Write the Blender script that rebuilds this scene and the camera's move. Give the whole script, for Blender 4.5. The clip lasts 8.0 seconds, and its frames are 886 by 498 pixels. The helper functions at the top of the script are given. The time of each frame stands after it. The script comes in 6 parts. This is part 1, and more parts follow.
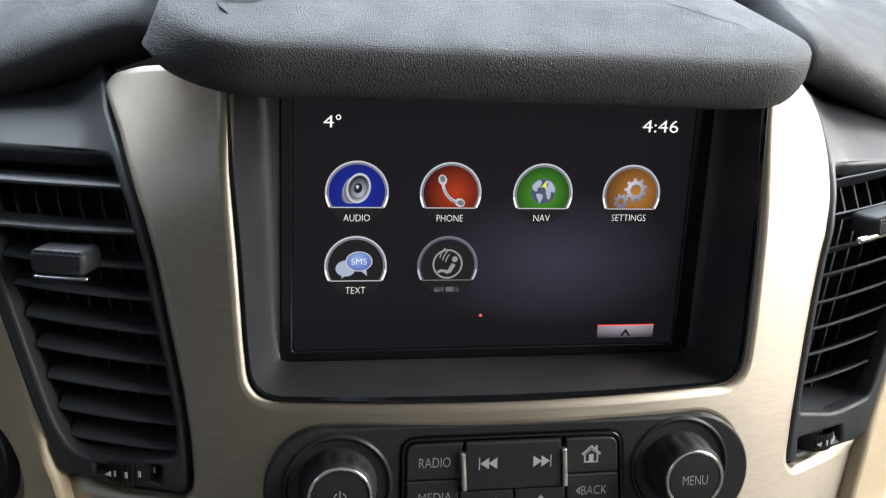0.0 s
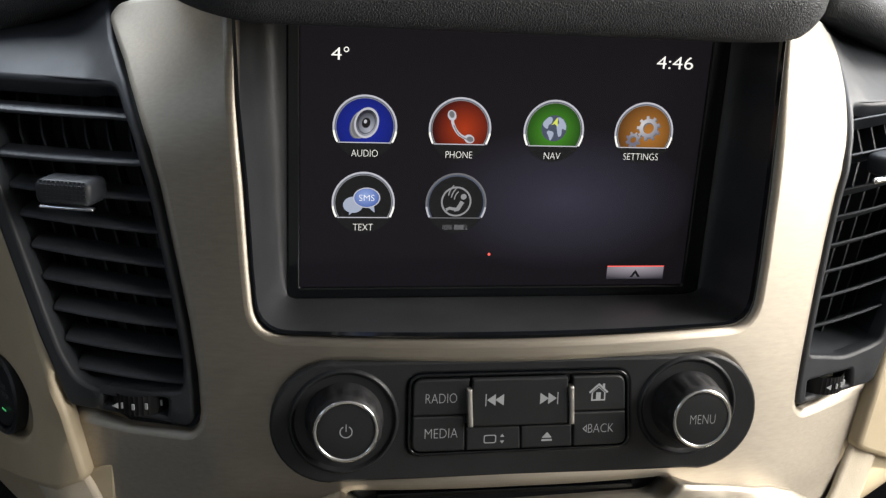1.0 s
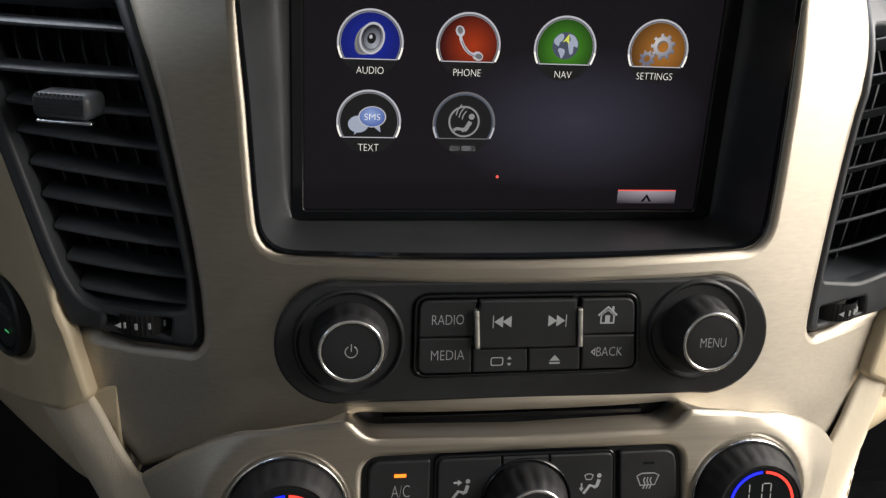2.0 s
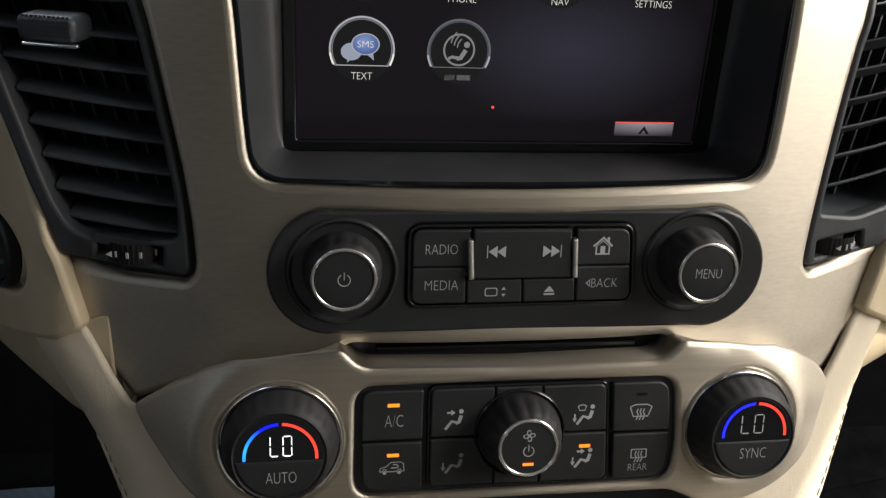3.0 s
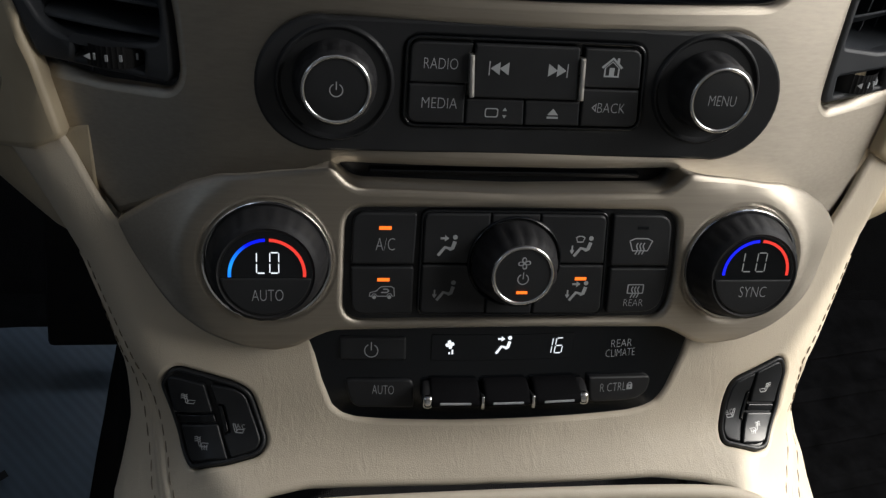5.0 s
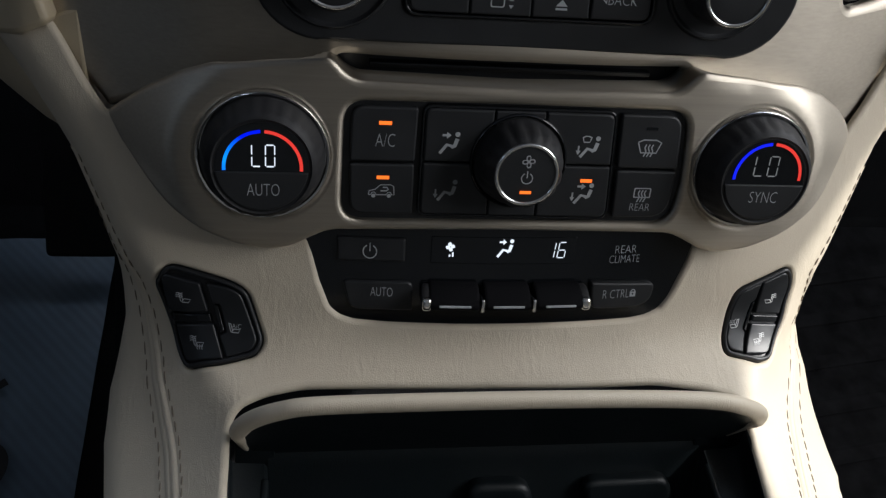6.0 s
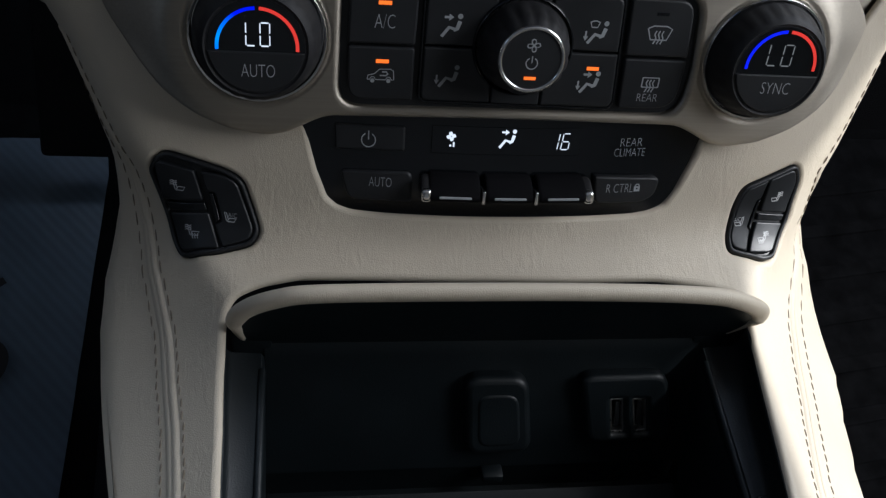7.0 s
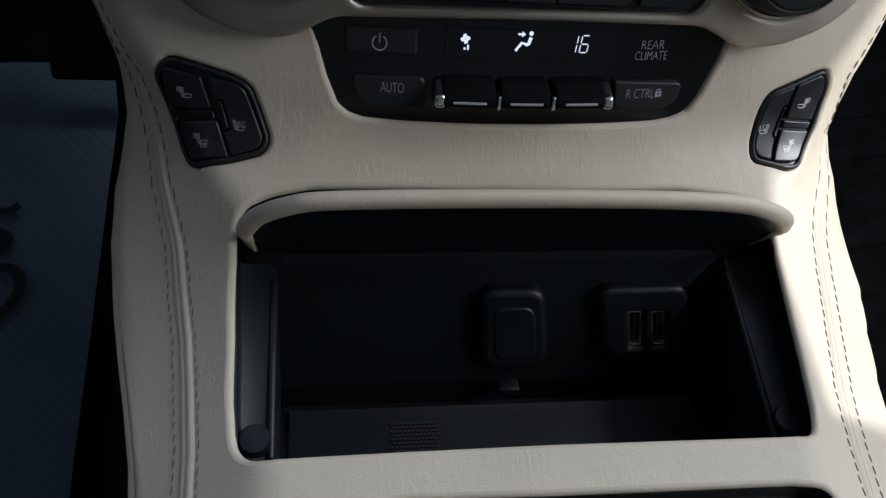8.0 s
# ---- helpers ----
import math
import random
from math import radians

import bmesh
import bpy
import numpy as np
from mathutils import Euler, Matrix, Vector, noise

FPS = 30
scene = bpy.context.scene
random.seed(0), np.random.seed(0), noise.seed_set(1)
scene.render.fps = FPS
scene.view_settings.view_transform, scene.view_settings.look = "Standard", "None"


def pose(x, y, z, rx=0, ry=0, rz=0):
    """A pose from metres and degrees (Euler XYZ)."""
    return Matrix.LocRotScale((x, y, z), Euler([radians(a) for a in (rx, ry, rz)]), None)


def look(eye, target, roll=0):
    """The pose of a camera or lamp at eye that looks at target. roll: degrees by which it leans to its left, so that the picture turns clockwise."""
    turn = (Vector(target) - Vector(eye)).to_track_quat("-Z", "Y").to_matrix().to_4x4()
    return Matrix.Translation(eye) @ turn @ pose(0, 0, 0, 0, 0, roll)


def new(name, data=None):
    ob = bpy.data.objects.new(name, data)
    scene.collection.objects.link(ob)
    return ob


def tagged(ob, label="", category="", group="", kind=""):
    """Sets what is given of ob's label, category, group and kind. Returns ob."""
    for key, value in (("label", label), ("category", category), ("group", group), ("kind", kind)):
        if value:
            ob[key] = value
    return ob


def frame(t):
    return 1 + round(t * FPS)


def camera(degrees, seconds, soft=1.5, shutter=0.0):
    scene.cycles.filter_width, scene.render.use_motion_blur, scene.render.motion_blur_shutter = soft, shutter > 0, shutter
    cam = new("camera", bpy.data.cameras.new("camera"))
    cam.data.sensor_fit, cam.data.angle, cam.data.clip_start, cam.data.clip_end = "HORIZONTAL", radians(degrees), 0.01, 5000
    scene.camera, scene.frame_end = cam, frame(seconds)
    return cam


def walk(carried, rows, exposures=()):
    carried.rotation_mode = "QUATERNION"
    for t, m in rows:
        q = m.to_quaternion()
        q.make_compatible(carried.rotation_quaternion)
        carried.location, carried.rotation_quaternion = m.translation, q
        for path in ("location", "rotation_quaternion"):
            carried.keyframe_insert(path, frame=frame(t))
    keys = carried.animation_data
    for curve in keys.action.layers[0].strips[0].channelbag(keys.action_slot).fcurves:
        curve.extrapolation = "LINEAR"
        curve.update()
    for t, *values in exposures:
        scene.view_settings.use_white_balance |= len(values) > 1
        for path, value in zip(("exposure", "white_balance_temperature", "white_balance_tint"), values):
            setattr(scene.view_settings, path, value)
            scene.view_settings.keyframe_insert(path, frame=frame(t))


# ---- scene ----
# ---- camera ----
# The dashboard is modelled in its own frame (x across, y into the dash, z up along the display);
# BASE leans that frame back as it stands in the car.
BASE = pose(0, 0, 0.47, -15, 0, 0)
cam = camera(52.9, 8.0, 1.35)
ROWS = [
    (0.0, -0.0920, -0.3756, 0.1758, 75.56, -2.44, -9.96),
    (0.5, -0.0911, -0.3757, 0.1713, 74.31, -2.60, -9.47),
    (1.0, -0.0903, -0.3748, 0.1649, 73.01, -2.76, -9.15),
    (1.5, -0.0901, -0.3726, 0.1575, 71.36, -2.77, -8.69),
    (3.0, -0.0874, -0.3721, 0.1402, 66.92, -3.08, -8.75),
    (3.5, -0.0869, -0.3726, 0.1349, 65.41, -3.58, -8.49),
    (4.0, -0.0856, -0.3716, 0.1288, 63.43, -4.10, -8.31),
    (4.5, -0.0849, -0.3699, 0.1216, 61.31, -4.57, -8.12),
    (6.0, -0.0813, -0.3673, 0.0968, 54.71, -5.61, -7.19),
    (6.5, -0.0815, -0.3676, 0.0920, 52.28, -6.02, -6.91),
    (7.0, -0.0799, -0.3680, 0.0837, 49.38, -6.18, -6.72),
    (7.5, -0.0783, -0.3689, 0.0768, 47.00, -5.77, -6.31),
    (8.0, -0.0774, -0.3697, 0.0701, 45.27, -5.23, -6.05),
]
EXPOSURES = [(0.0, 1.78, 6350, 10), (1.5, 1.56, 6600, 10), (3.0, 1.28, 6650, 10), (4.5, 0.78, 6450, 10), (6.5, 0.38, 5750, 10), (8.0, 0.26, 5550, 10)]
walk(cam, [(t, BASE @ pose(*row)) for t, *row in ROWS], EXPOSURES)

# ---- light ----
world = bpy.data.worlds.new("sky")
scene.world = world
world.use_nodes = True
sky = world.node_tree.nodes.new("ShaderNodeTexSky")
sky.sky_type, sky.sun_disc = "NISHITA", False
sky.sun_elevation, sky.sun_rotation = radians(47.3), radians(94)
world.node_tree.links.new(sky.outputs[0], world.node_tree.nodes["Background"].inputs[0])
world.node_tree.nodes["Background"].inputs[1].default_value = 0.05


def window_light(name, eye, target, w, h, power, colour):
    d = bpy.data.lights.new(name, "AREA")
    d.shape, d.size, d.size_y, d.energy, d.color = "RECTANGLE", w, h, power, colour
    ob = new(name, d)
    ob.matrix_world = look(eye, target)
    return ob


window_light("windscreen_daylight", (0.02, 0.62, 1.08), (0.0, -0.15, 0.55), 1.5, 0.6, 8.4, (0.86, 0.93, 1.0))
window_light("passenger_window_daylight", (0.86, -0.11, 0.975), (0.0, -0.13, 0.40), 1.14, 0.44, 10.2, (1.0, 0.95, 0.88))
window_light("driver_window_daylight", (-0.86, -0.40, 1.00), (0.0, 0.0, 0.62), 0.44, 0.20, 0.16, (0.74, 0.87, 1.0))
sun = bpy.data.lights.new("sun", "SUN")
sun.energy, sun.angle, sun.color = 3.3, radians(0.5), (1.0, 0.92, 0.80)
new("sun", sun).matrix_world = look((1.385, -0.10, 1.80), (0, 0, 0.3))


# ---- materials ----
class Nodes:
    """A small writer for node trees."""

    def __init__(self, name):
        self.m = bpy.data.materials.new(name)
        self.m.use_nodes = True
        self.t = self.m.node_tree
        self.p = self.t.nodes["Principled BSDF"]

    def add(self, kind, **inputs):
        n = self.t.nodes.new(kind)
        for k, v in inputs.items():
            n.inputs[k.replace("_", " ")].default_value = v
        return n

    def link(self, a, b):
        self.t.links.new(a, b)

    def coords(self, scale=(1, 1, 1)):
        c = self.add("ShaderNodeTexCoord")
        mp = self.add("ShaderNodeMapping")
        mp.inputs["Scale"].default_value = scale
        self.link(c.outputs["Object"], mp.inputs["Vector"])
        return mp.outputs[0]

    def noise(self, co, scale, detail=3.0, rough=0.5):
        n = self.add("ShaderNodeTexNoise", Scale=scale, Detail=detail, Roughness=rough)
        self.link(co, n.inputs["Vector"])
        return n.outputs["Fac"]

    def ramp(self, fac, stops):
        r = self.add("ShaderNodeValToRGB")
        e = r.color_ramp.elements
        while len(e) < len(stops):
            e.new(0.5)
        for el, (pos, col) in zip(e, stops):
            el.position, el.color = pos, (*col, 1) if len(col) == 3 else col
        self.link(fac, r.inputs[0])
        return r.outputs[0]

    def remap(self, fac, a, b, lo, hi):
        n = self.add("ShaderNodeMapRange")
        for k, v in zip(("From Min", "From Max", "To Min", "To Max"), (a, b, lo, hi)):
            n.inputs[k].default_value = v
        self.link(fac, n.inputs["Value"])
        return n.outputs[0]

    def bump(self, height, strength, dist, into=None):
        b = self.add("ShaderNodeBump", Strength=strength, Distance=dist)
        self.link(height, b.inputs["Height"])
        if into is not None:
            self.link(into, b.inputs["Normal"])
        self.link(b.outputs[0], self.p.inputs["Normal"])
        return b.outputs[0]


def tone(c, k):
    return tuple(min(1.0, v * k) for v in c)


def plastic(name, colour, rough=0.45, grain=0.15, grain_scale=2200.0, spec=0.5, mottle=0.15):
    n = Nodes(name)
    co = n.coords()
    n.link(n.ramp(n.noise(co, 60.0), [(0.3, tone(colour, 1 - mottle)), (0.7, tone(colour, 1 + mottle))]), n.p.inputs["Base Color"])
    n.link(n.remap(n.noise(co, 25.0, 5.0), 0.3, 0.7, rough * 0.85, min(1, rough * 1.15)), n.p.inputs["Roughness"])
    n.p.inputs["Specular IOR Level"].default_value = spec
    if grain:
        n.bump(n.noise(co, grain_scale, 2.0), grain, 0.0003)
    return n.m


def leather(name, colour, cell=900.0, strength=0.5, rough=0.5, spec=0.4, wrinkle=0.0, dist=0.0005, vary=0.12):
    n = Nodes(name)
    co = n.coords()
    warp = n.add("ShaderNodeVectorMath")
    warp.operation = "MULTIPLY_ADD"
    nz = n.add("ShaderNodeTexNoise", Scale=cell * 0.5, Detail=2.0)
    n.link(co, nz.inputs["Vector"])
    n.link(nz.outputs["Color"], warp.inputs[0])
    warp.inputs[1].default_value = (0.9 / cell,) * 3
    n.link(co, warp.inputs[2])
    v = n.add("ShaderNodeTexVoronoi", Scale=cell)
    v.feature = "DISTANCE_TO_EDGE"
    n.link(warp.outputs[0], v.inputs["Vector"])
    cells = n.remap(v.outputs["Distance"], 0.0, 0.25, 0.0, 1.0)
    n.link(n.ramp(n.noise(co, 14.0, 6.0), [(0.3, tone(colour, 1 - vary)), (0.72, tone(colour, 1 + vary))]), n.p.inputs["Base Color"])
    n.link(n.remap(n.noise(co, 40.0, 5.0), 0.3, 0.7, rough * 0.85, rough * 1.15), n.p.inputs["Roughness"])
    n.p.inputs["Specular IOR Level"].default_value = spec
    nrm = n.bump(cells, strength, dist)
    if wrinkle:
        lines = n.add("ShaderNodeMath")
        lines.operation = "MULTIPLY"
        nz = n.add("ShaderNodeTexNoise", Scale=300.0, Detail=4.0, Roughness=0.6, Distortion=0.9)
        n.link(n.coords((1.0, 0.30, 0.30)), nz.inputs["Vector"])
        n.link(nz.outputs["Fac"], lines.inputs[0])
        n.link(n.remap(n.noise(co, 34.0, 3.0), 0.42, 0.66, 0.12, 1.0), lines.inputs[1])
        nrm = n.bump(lines.outputs[0], wrinkle, 0.0010, nrm)
    n.bump(n.noise(co, 2600.0, 2.0), 0.12, 0.0002, nrm)
    return n.m


def brushed(name, colour, rough=0.34):
    n = Nodes(name)
    co = n.coords((14.0, 900.0, 900.0))
    fine = n.noise(co, 1.0, 4.0, 0.6)
    broad = n.noise(n.coords((3.0, 60.0, 60.0)), 1.0, 3.0)
    n.link(n.ramp(fine, [(0.25, tone(colour, 0.90)), (0.75, tone(colour, 1.08))]), n.p.inputs["Base Color"])
    add = n.add("ShaderNodeMath")
    add.operation = "ADD"
    n.link(n.remap(fine, 0.2, 0.8, -0.05, 0.05), add.inputs[0])
    n.link(n.remap(broad, 0.3, 0.7, rough - 0.03, rough + 0.05), add.inputs[1])
    n.link(add.outputs[0], n.p.inputs["Roughness"])
    n.p.inputs["Metallic"].default_value = 1.0
    # the brush lines run across, so the gloss spreads up and down
    n.p.inputs["Anisotropic"].default_value = 0.6
    up = n.add("ShaderNodeCombineXYZ", Z=1.0)
    n.link(up.outputs[0], n.p.inputs["Tangent"])
    n.bump(fine, 0.10, 0.0002)
    return n.m


def metal(name, colour, rough):
    n = Nodes(name)
    n.p.inputs["Base Color"].default_value = (*colour, 1)
    n.p.inputs["Metallic"].default_value = 1.0
    n.link(n.remap(n.noise(n.coords(), 300.0), 0.3, 0.7, rough * 0.7, rough * 1.4), n.p.inputs["Roughness"])
    return n.m


def glow(name, colour, power, base=0.02):
    n = Nodes(name)
    n.p.inputs["Base Color"].default_value = (base, base, base, 1)
    n.p.inputs["Roughness"].default_value = 0.25
    n.p.inputs["Emission Color"].default_value = (*colour, 1)
    n.p.inputs["Emission Strength"].default_value = 0.5 * power
    return n.m


def picture_glow(name, centre, radius, inner, outer, power):
    """A lit patch of the display whose colour runs outwards from a centre in the display's own plane."""
    n = Nodes(name)
    c = n.add("ShaderNodeTexCoord")
    mp = n.add("ShaderNodeMapping")
    mp.inputs["Location"].default_value = (-centre[0] / radius[0], 0, -centre[1] / radius[1])
    mp.inputs["Scale"].default_value = (1 / radius[0], 0, 1 / radius[1])
    n.link(c.outputs["Object"], mp.inputs["Vector"])
    g = n.add("ShaderNodeTexGradient")
    g.gradient_type = "SPHERICAL"
    n.link(mp.outputs[0], g.inputs[0])
    n.link(n.ramp(g.outputs["Fac"], [(0.0, outer), (1.0, inner)]), n.p.inputs["Emission Color"])
    n.p.inputs["Emission Strength"].default_value = 0.5 * power
    n.p.inputs["Base Color"].default_value = (0.004, 0.004, 0.005, 1)
    n.p.inputs["Roughness"].default_value = 0.18
    n.p.inputs["Specular IOR Level"].default_value = 0.2
    return n.m


def ribbed_film(name, colour):
    n = Nodes(name)
    co = n.coords()
    w = n.add("ShaderNodeTexWave", Scale=62.0, Distortion=0.6, Detail=1.0)
    w.bands_direction = "DIAGONAL"
    n.link(n.coords((1.0, 0.9, 0.0)), w.inputs["Vector"])
    mixed = n.add("ShaderNodeMath")
    mixed.operation = "MULTIPLY_ADD"
    n.link(w.outputs["Fac"], mixed.inputs[0])
    mixed.inputs[1].default_value = 0.09
    n.link(n.noise(co, 7.0, 5.0), mixed.inputs[2])
    n.link(n.ramp(mixed.outputs[0], [(0.35, tone(colour, 0.62)), (0.80, tone(colour, 1.25))]), n.p.inputs["Base Color"])
    n.link(n.remap(n.noise(co, 18.0, 4.0), 0.3, 0.7, 0.34, 0.55), n.p.inputs["Roughness"])
    n.bump(w.outputs["Fac"], 0.14, 0.0008)
    return n.m


SILVER = brushed("brushed_champagne_metal", (0.440, 0.400, 0.338), 0.50)
CREAM = leather("cream_leather", (0.60, 0.53, 0.42), cell=1300.0, strength=0.22, rough=0.48, wrinkle=0.42, dist=0.0003, vary=0.07)
CREAM_SMOOTH = plastic("cream_plastic", (0.47, 0.395, 0.275), rough=0.45, grain=0.2, grain_scale=1500.0, mottle=0.05)
DASH_LEATHER = leather("charcoal_grained_leather", (0.044, 0.047, 0.052), cell=1000.0, strength=0.62, rough=0.58, spec=0.36, dist=0.0005)
BLACK = plastic("black_satin_plastic", (0.017, 0.018, 0.020), rough=0.40, grain=0.08, spec=0.38)
VENT_BLACK = plastic("black_moulded_plastic", (0.042, 0.047, 0.055), rough=0.50, grain=0.12, spec=0.34)
KEY_BLACK = plastic("black_soft_touch", (0.017, 0.018, 0.020), rough=0.46, grain=0.06, spec=0.34)
SWITCH_BLACK = plastic("black_satin_switch", (0.0115, 0.0128, 0.0150), rough=0.40, grain=0.06, spec=0.45)
VENT_FRAME = plastic("charcoal_moulded_plastic", (0.026, 0.029, 0.034), rough=0.50, grain=0.10, spec=0.42)
TOGGLE = plastic("black_toggle_plastic", (0.006, 0.006, 0.007), rough=0.7, grain=0.04, spec=0.05)
GRIP = plastic("black_soft_grip", (0.016, 0.016, 0.0175), rough=0.58, grain=0.2, spec=0.3)
GLOSS_BLACK = plastic("piano_black", (0.005, 0.006, 0.0075), rough=0.16, grain=0.0)
TRAY_BLACK = plastic("black_grained_liner", (0.0060, 0.0092, 0.0110), rough=0.42, grain=0.3, grain_scale=1400.0, spec=0.40)
HOUSING = plastic("graphite_satin_housing", (0.042, 0.044, 0.048), rough=0.38, grain=0.05, spec=0.6)
CHROME = metal("chrome", (0.88, 0.88, 0.88), 0.17)
SATIN_CHROME = metal("satin_chrome", (0.80, 0.78, 0.74), 0.34)
PRINT = plastic("grey_print", (0.38, 0.40, 0.42), rough=0.5, grain=0.0, mottle=0.04)
PRINT_LIGHTER = plastic("lighter_grey_print", (0.58, 0.59, 0.60), rough=0.5, grain=0.0, mottle=0.04)
PRINT_DIM = plastic("dim_grey_print", (0.24, 0.25, 0.26), rough=0.5, grain=0.0, mottle=0.04)
THREAD = plastic("tan_thread", (0.17, 0.135, 0.095), rough=0.7, grain=0.3)
CARPET = leather("black_carpet", (0.010, 0.010, 0.011), cell=700.0, strength=0.8, rough=0.9, spec=0.1, dist=0.002)
RUBBER = plastic("black_rubber_mat", (0.008, 0.008, 0.009), rough=0.65, grain=0.3, spec=0.2)
MAT = plastic("black_floor_mat", (0.009, 0.009, 0.010), rough=0.9, grain=0.4, grain_scale=900.0, spec=0.05, mottle=0.4)
FILM = ribbed_film("blue_grey_plastic_film", (0.105, 0.142, 0.190))
INK = plastic("black_ink", (0.008, 0.008, 0.010), rough=0.5, grain=0.0)
HEADLINER = leather("light_grey_headliner", (0.34, 0.33, 0.315), cell=500.0, strength=0.3, rough=0.9, spec=0.1)
TRIM_GREY = plastic("dark_cabin_trim", (0.045, 0.045, 0.045), rough=0.6)
BACK_WALL = plastic("grey_beige_back_wall", (0.15, 0.144, 0.135), rough=0.8)
AMBER = glow("amber_lamp", (1.0, 0.17, 0.012), 2.0)
GREEN_LED = glow("green_lamp", (0.1, 0.8, 0.25), 0.34)
DEEP_BLUE = glow("deep_blue_arc", (0.006, 0.012, 0.90), 1.7)
WHITE_LED = glow("white_segments", (0.92, 0.96, 1.0), 1.5)
DIM_LED = glow("dim_segments", (0.9, 0.9, 0.85), 0.26)
SCREEN_WHITE = glow("screen_white", (0.95, 0.93, 0.86), 0.75)
SCREEN_GREY = glow("screen_grey", (0.5, 0.5, 0.52), 0.32)
SCREEN_SILVER = glow("screen_silver", (0.62, 0.62, 0.68), 0.52)
SCREEN_DIM = glow("screen_dim_grey", (0.42, 0.42, 0.45), 0.22)
SCREEN_BLACK = glow("screen_black", (0.012, 0.012, 0.014), 0.3, base=0.004)
SCREEN_PALE = glow("screen_pale_grey_blue", (0.46, 0.52, 0.66), 0.5)
SCREEN_TEAL = glow("screen_dark_blue", (0.07, 0.09, 0.14), 0.5)
SCREEN_YELLOW = glow("screen_yellow_green", (0.62, 0.66, 0.10), 0.7)
SCREEN_RED = glow("screen_red", (0.9, 0.10, 0.08), 0.8)
PATCH = plastic("dark_woven_patch", (0.032, 0.034, 0.036), rough=0.6, grain=0.2)
HOT = glow("red_arc", (0.9, 0.045, 0.028), 1.35)

# ---- building helpers ----
ORIGIN = {}


def dense(pts, step=0.002, closed=True):
    """A polyline with points at most step apart."""
    out = []
    n = len(pts)
    for i in range(n if closed else n - 1):
        a, b = np.array(pts[i][:2], float), np.array(pts[(i + 1) % n][:2], float)
        k = max(1, int(math.ceil(np.linalg.norm(b - a) / step)))
        out += [tuple(a + (b - a) * j / k) for j in range(k)]
    if not closed:
        out.append(tuple(pts[-1][:2]))
    return out


def rounded(pts, r=0.002, step=0.002, seg=6):
    """A closed polygon of (u, v[, radius]) with its corners rounded."""
    out = []
    n = len(pts)
    for i in range(n):
        p, a, b = (np.array(pts[j % n][:2], float) for j in (i, i - 1, i + 1))
        rr = pts[i][2] if len(pts[i]) > 2 else r
        da, db = a - p, b - p
        la, lb = np.linalg.norm(da), np.linalg.norm(db)
        d = min(rr, 0.48 * la, 0.48 * lb)
        if d < 1e-5:
            out.append(tuple(p))
            continue
        pa, pb = p + da / la * d, p + db / lb * d
        for k in range(seg + 1):
            t = k / seg
            out.append(tuple((1 - t) ** 2 * pa + 2 * t * (1 - t) * p + t * t * pb))
    return dense(out, step)


def spline(pts, seg=8, closed=True):
    """A smooth closed or open curve through points."""
    p = np.array(pts, float)
    n = len(p)
    out = []
    for i in range(n if closed else n - 1):
        a = p[(i - 1) % n] if closed or i else p[0] * 2 - p[1]
        d = p[(i + 2) % n] if closed or i < n - 2 else p[-1] * 2 - p[-2]
        b, c = p[i], p[(i + 1) % n]
        for k in range(seg):
            t = k / seg
            out.append(tuple(0.5 * (2 * b + (c - a) * t + (2 * a - 5 * b + 4 * c - d) * t * t + (3 * b - a - 3 * c + d) * t ** 3)))
    if not closed:
        out.append(tuple(p[-1]))
    return out


def circle(cx, cy, r, n=40, a0=0.0, a1=360.0):
    full = abs(a1 - a0) >= 359.9
    m = n if full else n + 1
    return [(cx + r * math.cos(radians(a0 + (a1 - a0) * k / n)), cy + r * math.sin(radians(a0 + (a1 - a0) * k / n))) for k in range(m)]


def box2(x0, y0, x1, y1):
    return [(x0, y0), (x1, y0), (x1, y1), (x0, y1)]


def arc_band(cx, cy, r0, r1, a0, a1, n=24):
    return circle(cx, cy, r1, n, a0, a1) + circle(cx, cy, r0, n, a0, a1)[::-1]


def stroke(pts, w):
    """A polyline drawn with a pen of width w, as one outline."""
    p = np.array(pts, float)
    t = np.gradient(p, axis=0) if len(p) > 2 else np.array([p[1] - p[0]] * 2)
    t /= np.linalg.norm(t, axis=1)[:, None]
    nrm = np.stack([-t[:, 1], t[:, 0]], 1) * w / 2
    return [tuple(q) for q in p + nrm] + [tuple(q) for q in (p - nrm)[::-1]]


def inside(P, loops):
    """Even-odd test of points against closed loops."""
    res = np.zeros(len(P), bool)
    x, y = P[:, 0], P[:, 1]
    for lp in loops:
        a = np.array(lp)
        b = np.roll(a, -1, 0)
        for (x0, y0), (x1, y1) in zip(a, b):
            if y0 != y1:
                cross = (y0 > y) != (y1 > y)
                res ^= cross & (x < (x1 - x0) * (y - y0) / (y1 - y0) + x0)
    return res


